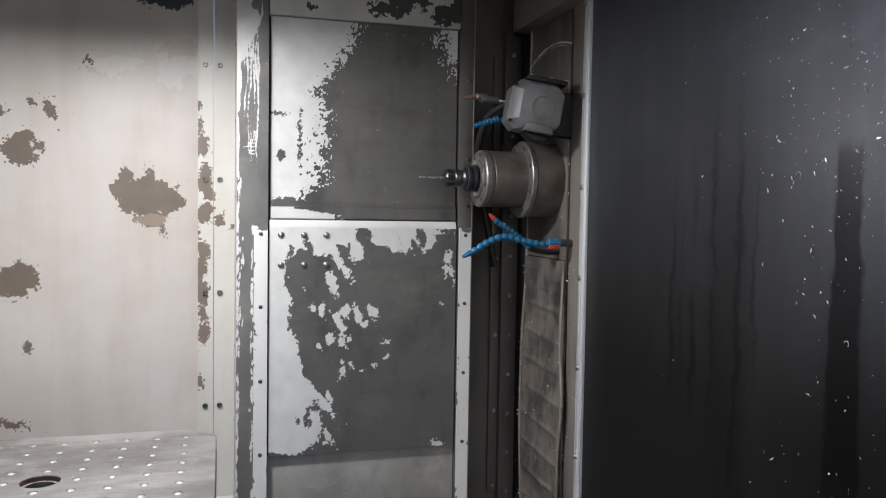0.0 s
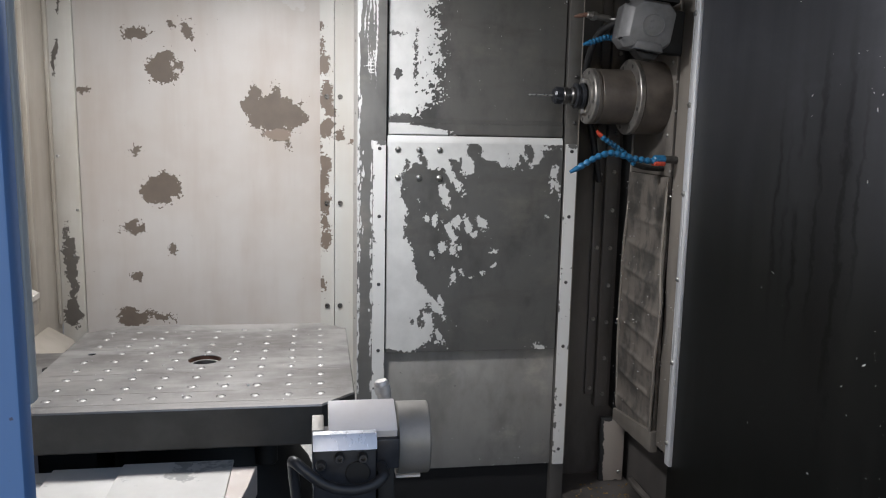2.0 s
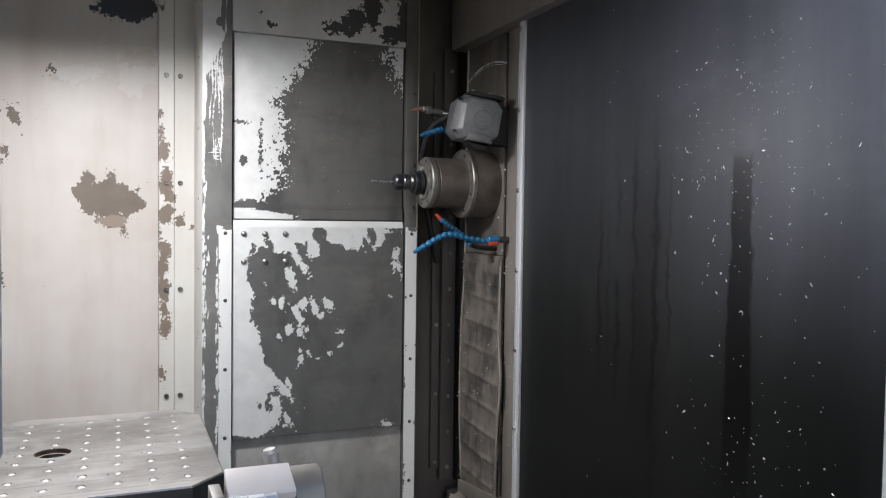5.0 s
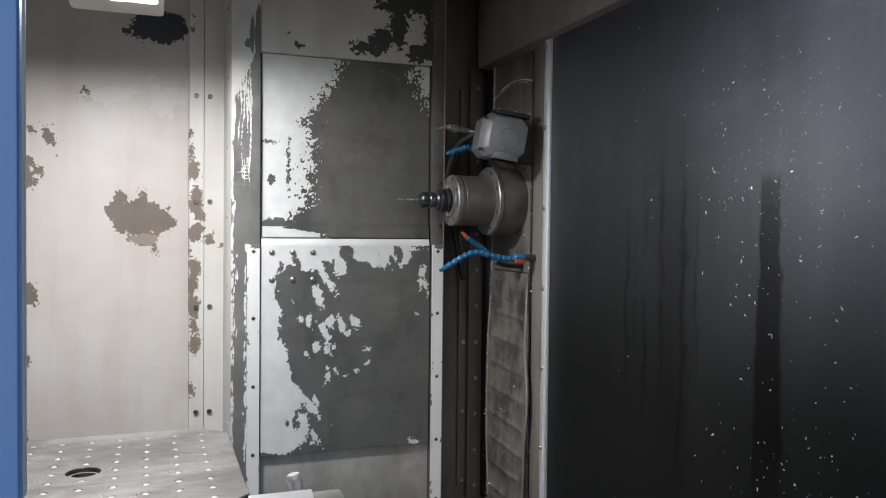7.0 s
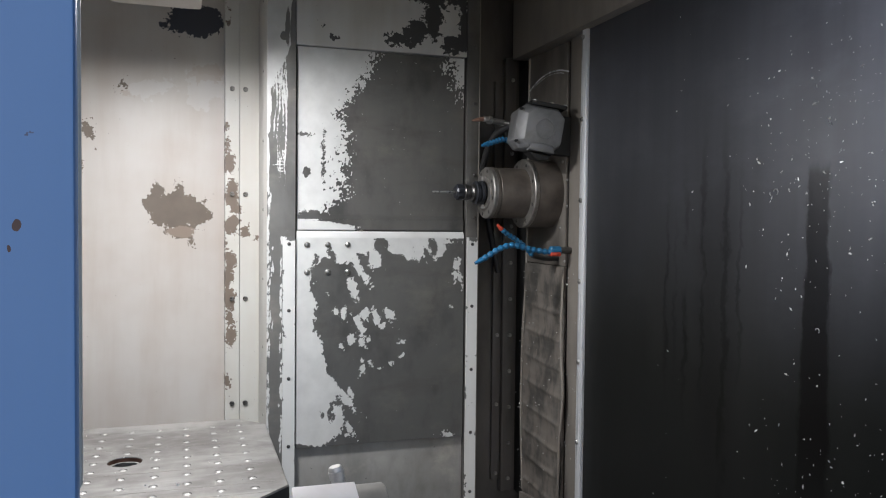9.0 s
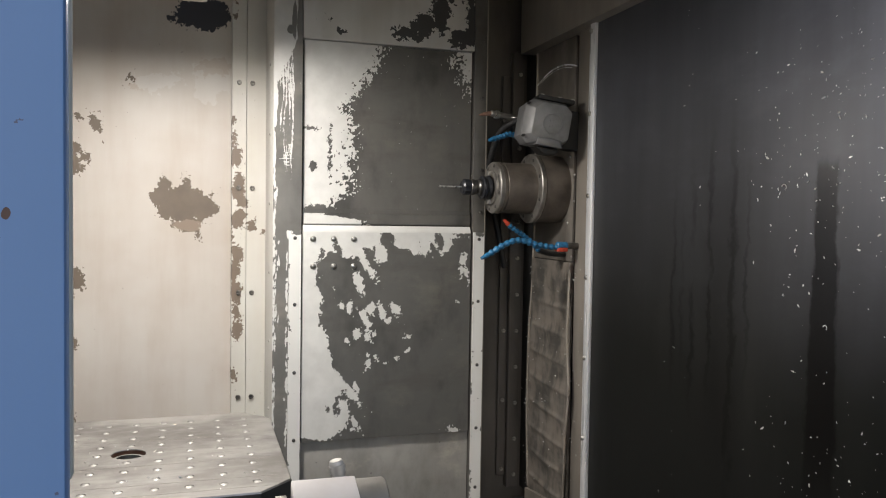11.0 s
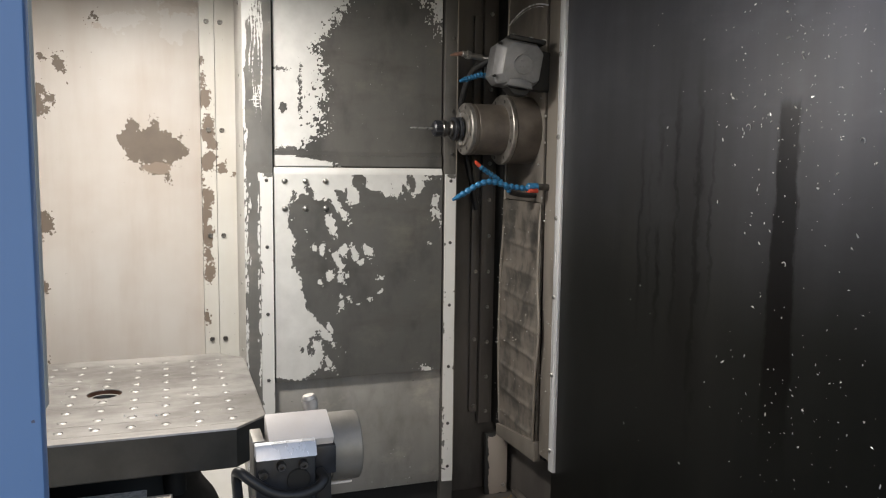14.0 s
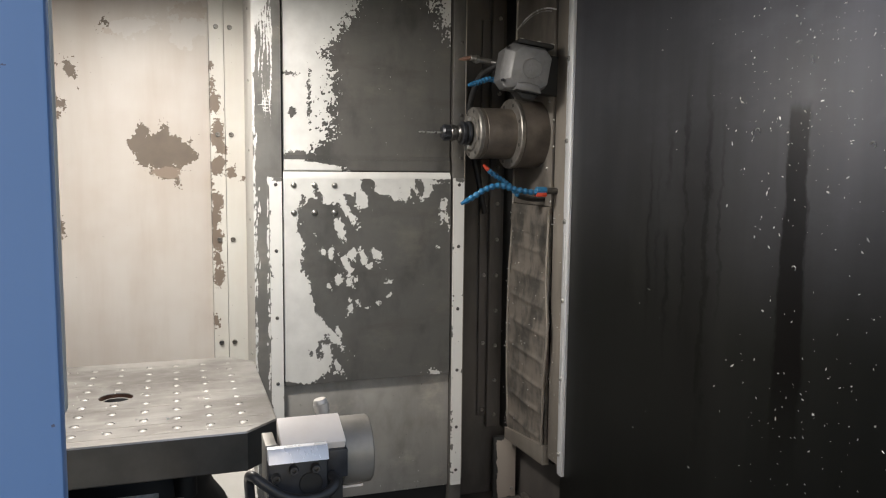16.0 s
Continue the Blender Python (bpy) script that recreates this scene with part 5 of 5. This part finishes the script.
bm = B()
outs = [octagon(0.060, 0.057, 0.019), octagon(0.060, 0.057, 0.019), octagon(0.047, 0.049, 0.017)]
rows = []
for (y, o) in zip((0.075, -0.016, -0.040), outs):
    rows.append([bm.verts.new((x + (0.011 if y < -0.03 else 0.0), y, z)) for x, z in o])
for a, b in zip(rows, rows[1:]):
    for k in range(8):
        bm.faces.new((a[k], a[(k + 1) % 8], b[(k + 1) % 8], b[k]))
bm.faces.new(rows[0])
bm.faces.new(rows[-1])
bmesh.ops.recalc_face_normals(bm, faces=bm.faces)
bmesh.ops.bevel(bm, geom=list(bm.edges), offset=0.0016, segments=2, affect="EDGES", profile=0.5)
body = part("body", tilted(bm), M_cast, cast)
for z in (0.042, -0.040):
    piece("screw_hole", bolt_mesh("screw_hole", 0.0050, 0.001, M_gap), body, tilt @ Matrix.Translation((-0.0535, -0.026, z)) @ Euler((0, radians(-52), radians(55))).to_matrix().to_4x4())
bm = B()
lathe(bm, (0.013, -0.040, 0.0), (0.013, -1, 0.0), [(0, 0.0262), (0.0025, 0.0257), (0.0025, 0.0235), (0, 0.0228)], 40)
part("emblem_ring", tilted(bm), M_cast, body, "raised cast ring emblem")
bm = B()
for x, z, w, h in ((0.004, 0.006, 0.0014, 0.003), (0.004, -0.008, 0.0014, 0.003), (0.011, 0.008, 0.0012, 0.003), (0.011, -0.006, 0.0012, 0.003), (0.014, 0.026, 0.0012, 0.005)):
    box(bm, (x - w, -0.042, z - h), (x + w, -0.0395, z + h), 0.0008)
part("emblem_marks", tilted(bm), M_cast, body)
bm = B()
prism(bm, [(-0.022, -0.058), (0.046, -0.058), (0.040, -0.040), (0.012, -0.036), (-0.018, -0.040)], -0.046, 0.03, "y", 0.004)
part("chin", tilted(bm), M_cast, body)
bm = B()
box(bm, (-0.030, -0.020, 0.0585), (0.064, 0.070, 0.070), 0.003)
brk = part("bracket", tilted(bm), M_gap, cast, "black mounting bracket")
for x in (-0.02, 0.025, 0.06):
    piece("bolt", bolt_mid, brk, tilt @ Matrix.Translation((x, -0.010, 0.068)))
bm = B()
box(bm, (0.0, 0.03, -0.05), (0.118, 0.10, 0.05), 0.004)
part("arm", tilted(bm), M_gap, cast, "black arm to the column")
bm = B()
prism(bm, [(-0.015, -0.060), (0.045, -0.060), (0.035, -0.075), (0.005, -0.075)], -0.02, 0.06, "y", 0.003)
part("lens", tilted(bm), M_gap, cast, "black underside window")
fit = thing("hose_fitting", (0.60, 1.76, 1.80), "small steel hose fitting with a rusty tip", "fitting")
part("body", rod(B(), (0.640, 1.78, 1.795), (0.575, 1.77, 1.802), 0.008, 0.002, 16), M_rim, fit)
part("nut", rod(B(), (0.600, 1.774, 1.799), (0.588, 1.772, 1.8005), 0.0115, 0.001, 6), M_bolt, fit)
part("nozzle", lathe(B(), (0.575, 1.77, 1.802), (0.54, 1.765, 1.795), [(0, 0.006), (0.02, 0.005), (0.034, 0.002), (0.034, 0)], 12), M_rusty, fit, "rusty nozzle tip")
part("stem", rod(B(), (0.635, 1.779, 1.795), (0.665, 1.75, 1.79), 0.006, 0, 12), M_boltdark, fit)
cable = thing("machine_cable", (0.64, 1.9, 1.60), "black cable down beside the spindle", "cable")
part("sleeve", tube(B(), spline([(0.655, 1.76, 1.79), (0.625, 1.82, 1.76), (0.618, 1.88, 1.68), (0.64, 1.93, 1.60), (0.67, 1.95, 1.50), (0.70, 1.96, 1.38)]), 0.009), M_cable, cable)


# ---- jointed coolant hoses ----
def hose(points, label, tip, n, r=0.0085, base=None):
    line = spline(points, 24)
    t = thing("coolant_hose", points[0], label, "coolant hose", "jointed coolant hoses")
    # even steps along the line
    acc = [0.0]
    for a, b in zip(line, line[1:]):
        acc.append(acc[-1] + (b - a).length)
    def where(s):
        for i in range(len(line) - 1):
            if acc[i + 1] >= s:
                k = (s - acc[i]) / max(1e-9, acc[i + 1] - acc[i])
                return line[i].lerp(line[i + 1], k)
        return line[-1]
    step = acc[-1] / n
    for i in range(n):
        a, b = where(i * step), where((i + 1) * step)
        d = (b - a).length
        prof = [(0, 0), (0, r * 0.62), (d * 0.1, r * 0.72), (d * 0.35, r), (d * 0.62, r * 1.02), (d * 0.85, r * 0.8), (d * 1.05, r * 0.66), (d * 1.05, 0)]
        if i == n - 1:
            prof = [(0, 0), (0, r * 0.8), (d * 0.3, r * 0.85), (d * 1.5, r * 0.45), (d * 1.5, 0)]
        part("segment", lathe(B(), a, b, prof, 14), tip if i == n - 1 else M_blue, t, "coloured end nozzle" if (i == n - 1 and tip is not M_blue) else "")
    return t


h1 = hose([(0.748, 1.66, 1.456), (0.715, 1.66, 1.452), (0.665, 1.66, 1.459), (0.615, 1.658, 1.470), (0.575, 1.656, 1.458), (0.545, 1.655, 1.440), (0.520, 1.654, 1.427)],
          "blue jointed plastic coolant hose with orange valve", M_blue, 15, 0.0080)
bm = box(B(), (0.722, 1.648, 1.4405), (0.750, 1.672, 1.4515), 0.003)
part("valve_handle", bm, M_orange, h1, "orange valve handle")
part("valve_body", rod(B(), (0.752, 1.66, 1.456), (0.722, 1.66, 1.456), 0.0105, 0.002, 16), M_blue, h1)
part("mount", rod(B(), (0.7865, 1.66, 1.455), (0.750, 1.66, 1.456), 0.009, 0.001, 12), M_boltdark, h1, "dark steel mount")
h2 = hose([(0.700, 1.72, 1.440), (0.678, 1.715, 1.462), (0.655, 1.71, 1.478), (0.630, 1.705, 1.492), (0.608, 1.70, 1.505), (0.595, 1.70, 1.517)],
          "dark blue jointed coolant hose with a red tip", M_orange, 11, 0.0070)
part("stem", tube(B(), spline([(0.784, 1.74, 1.43), (0.74, 1.73, 1.432), (0.70, 1.72, 1.440)]), 0.007), M_cable, h2)
h3 = hose([(0.655, 1.775, 1.745), (0.632, 1.77, 1.750), (0.612, 1.767, 1.744), (0.592, 1.764, 1.737), (0.572, 1.76, 1.731)],
          "short blue jointed coolant hose beside the cast cover", M_blue, 9, 0.0075)
part("stem", tube(B(), spline([(0.70, 1.76, 1.74), (0.675, 1.77, 1.742), (0.655, 1.775, 1.745)]), 0.008), M_cable, h3)

# ---- tool setter near the front ----
setter = thing("tool_setter", (-0.03, 0.67, 0.9), "steel tool setter block with a grey cylinder and cable", "tool setter")
bm = B()
prism(bm, [(0.681, 1.222), (0.682, 1.2285), (0.640, 1.2125), (0.638, 1.2095), (0.645, 1.196), (0.681, 1.20)], -0.066, 0.006, "x", 0.0015)
part("cap", bm, M_setter, setter, "bright worn steel cap")
bm = B()
prism(bm, [(0.682, 1.2128), (0.640, 1.2122), (0.638, 1.210), (0.638, 1.15), (0.682, 1.15)], -0.083, -0.0705, "x", 0.001)
part("end_block", bm, M_setcyl, setter, "dark grey end plate")
part("front_bar", prism(B(), [(0.6195, 1.1975), (0.6245, 1.2085), (0.628, 1.2118), (0.637, 1.2118), (0.637, 1.1975)], -0.082, -0.0165, "x", 0.0008), M_alu, setter, "bright steel front bar")
blk = part("block", box(B(), (-0.082, 0.626, 1.12), (-0.017, 0.690, 1.197), 0.002), M_setdark, setter, "black oxidised block")
bolts(bolt_mesh("screw", 0.0052, 0.008, M_boltdark), blk, [(-0.074, 0.626, 1.181), (-0.055, 0.626, 1.1885), (-0.031, 0.626, 1.188)], FRONT)
part("cable_port", rod(B(), (-0.036, 0.6265, 1.170), (-0.036, 0.6235, 1.170), 0.013, 0.001, 24), M_gap, blk, "black cable opening")
part("side_block", box(B(), (-0.0165, 0.636, 1.168), (0.008, 0.690, 1.201), 0.002), M_setdark, setter)
part("neck", box(B(), (-0.014, 0.645, 1.10), (0.004, 0.685, 1.168), 0.002), M_gap, setter)
part("cylinder", lathe(B(), (0.0105, 0.705, 1.1745), (0.1, 0.705, 1.1745), [(0, 0), (0, 0.0395), (0.0012, 0.0405), (0.0345, 0.0405), (0.036, 0.0393), (0.036, 0)], 64), M_setcyl, setter, "grey turned cylinder")
part("stylus_post", lathe(B(), (0.009, 0.760, 1.17), (-0.019, 0.765, 1.3), [(0, 0.0084), (0.038, 0.0084), (0.0385, 0.0096), (0.0480, 0.0098), (0.0490, 0.0088), (0.0520, 0.0086), (0.0540, 0.0072), (0.0540, 0)], 28), plain("turned_post_steel", (0.56, 0.535, 0.50), 0.36, 0.35, 0.12, 60.0), setter, "bright steel stylus post")
part("set_screw", rod(B(), (-0.003, 0.757, 1.190), (-0.012, 0.755, 1.190), 0.0028, 0.0005, 10), M_chrome, setter)
part("post_arm", box(B(), (-0.012, 0.69, 1.158), (0.009, 0.772, 1.176), 0.002), M_setdark, setter)
part("stand", box(B(), (-0.07, 0.640, 0.78), (0.0, 0.690, 1.12), 0.004), M_setdark, setter)
part("foot", box(B(), (-0.13, 0.60, 0.20), (0.03, 0.72, 0.78), 0.006), M_dark, setter)
part("cable_sleeve", tube(B(), spline([(-0.098, 0.640, 1.13), (-0.102, 0.628, 1.178), (-0.100, 0.614, 1.190), (-0.088, 0.607, 1.182), (-0.068, 0.604, 1.168), (-0.044, 0.604, 1.162), (-0.022, 0.608, 1.164), (-0.010, 0.616, 1.171), (-0.012, 0.632, 1.174)]), 0.0056, 14), M_cable, setter, "black rubber cable loop")
bm = box(B(), (0.010, 0.690, 1.1315), (0.038, 0.715, 1.1345), 0.001)
part("base_lip", bm, M_setter, setter)
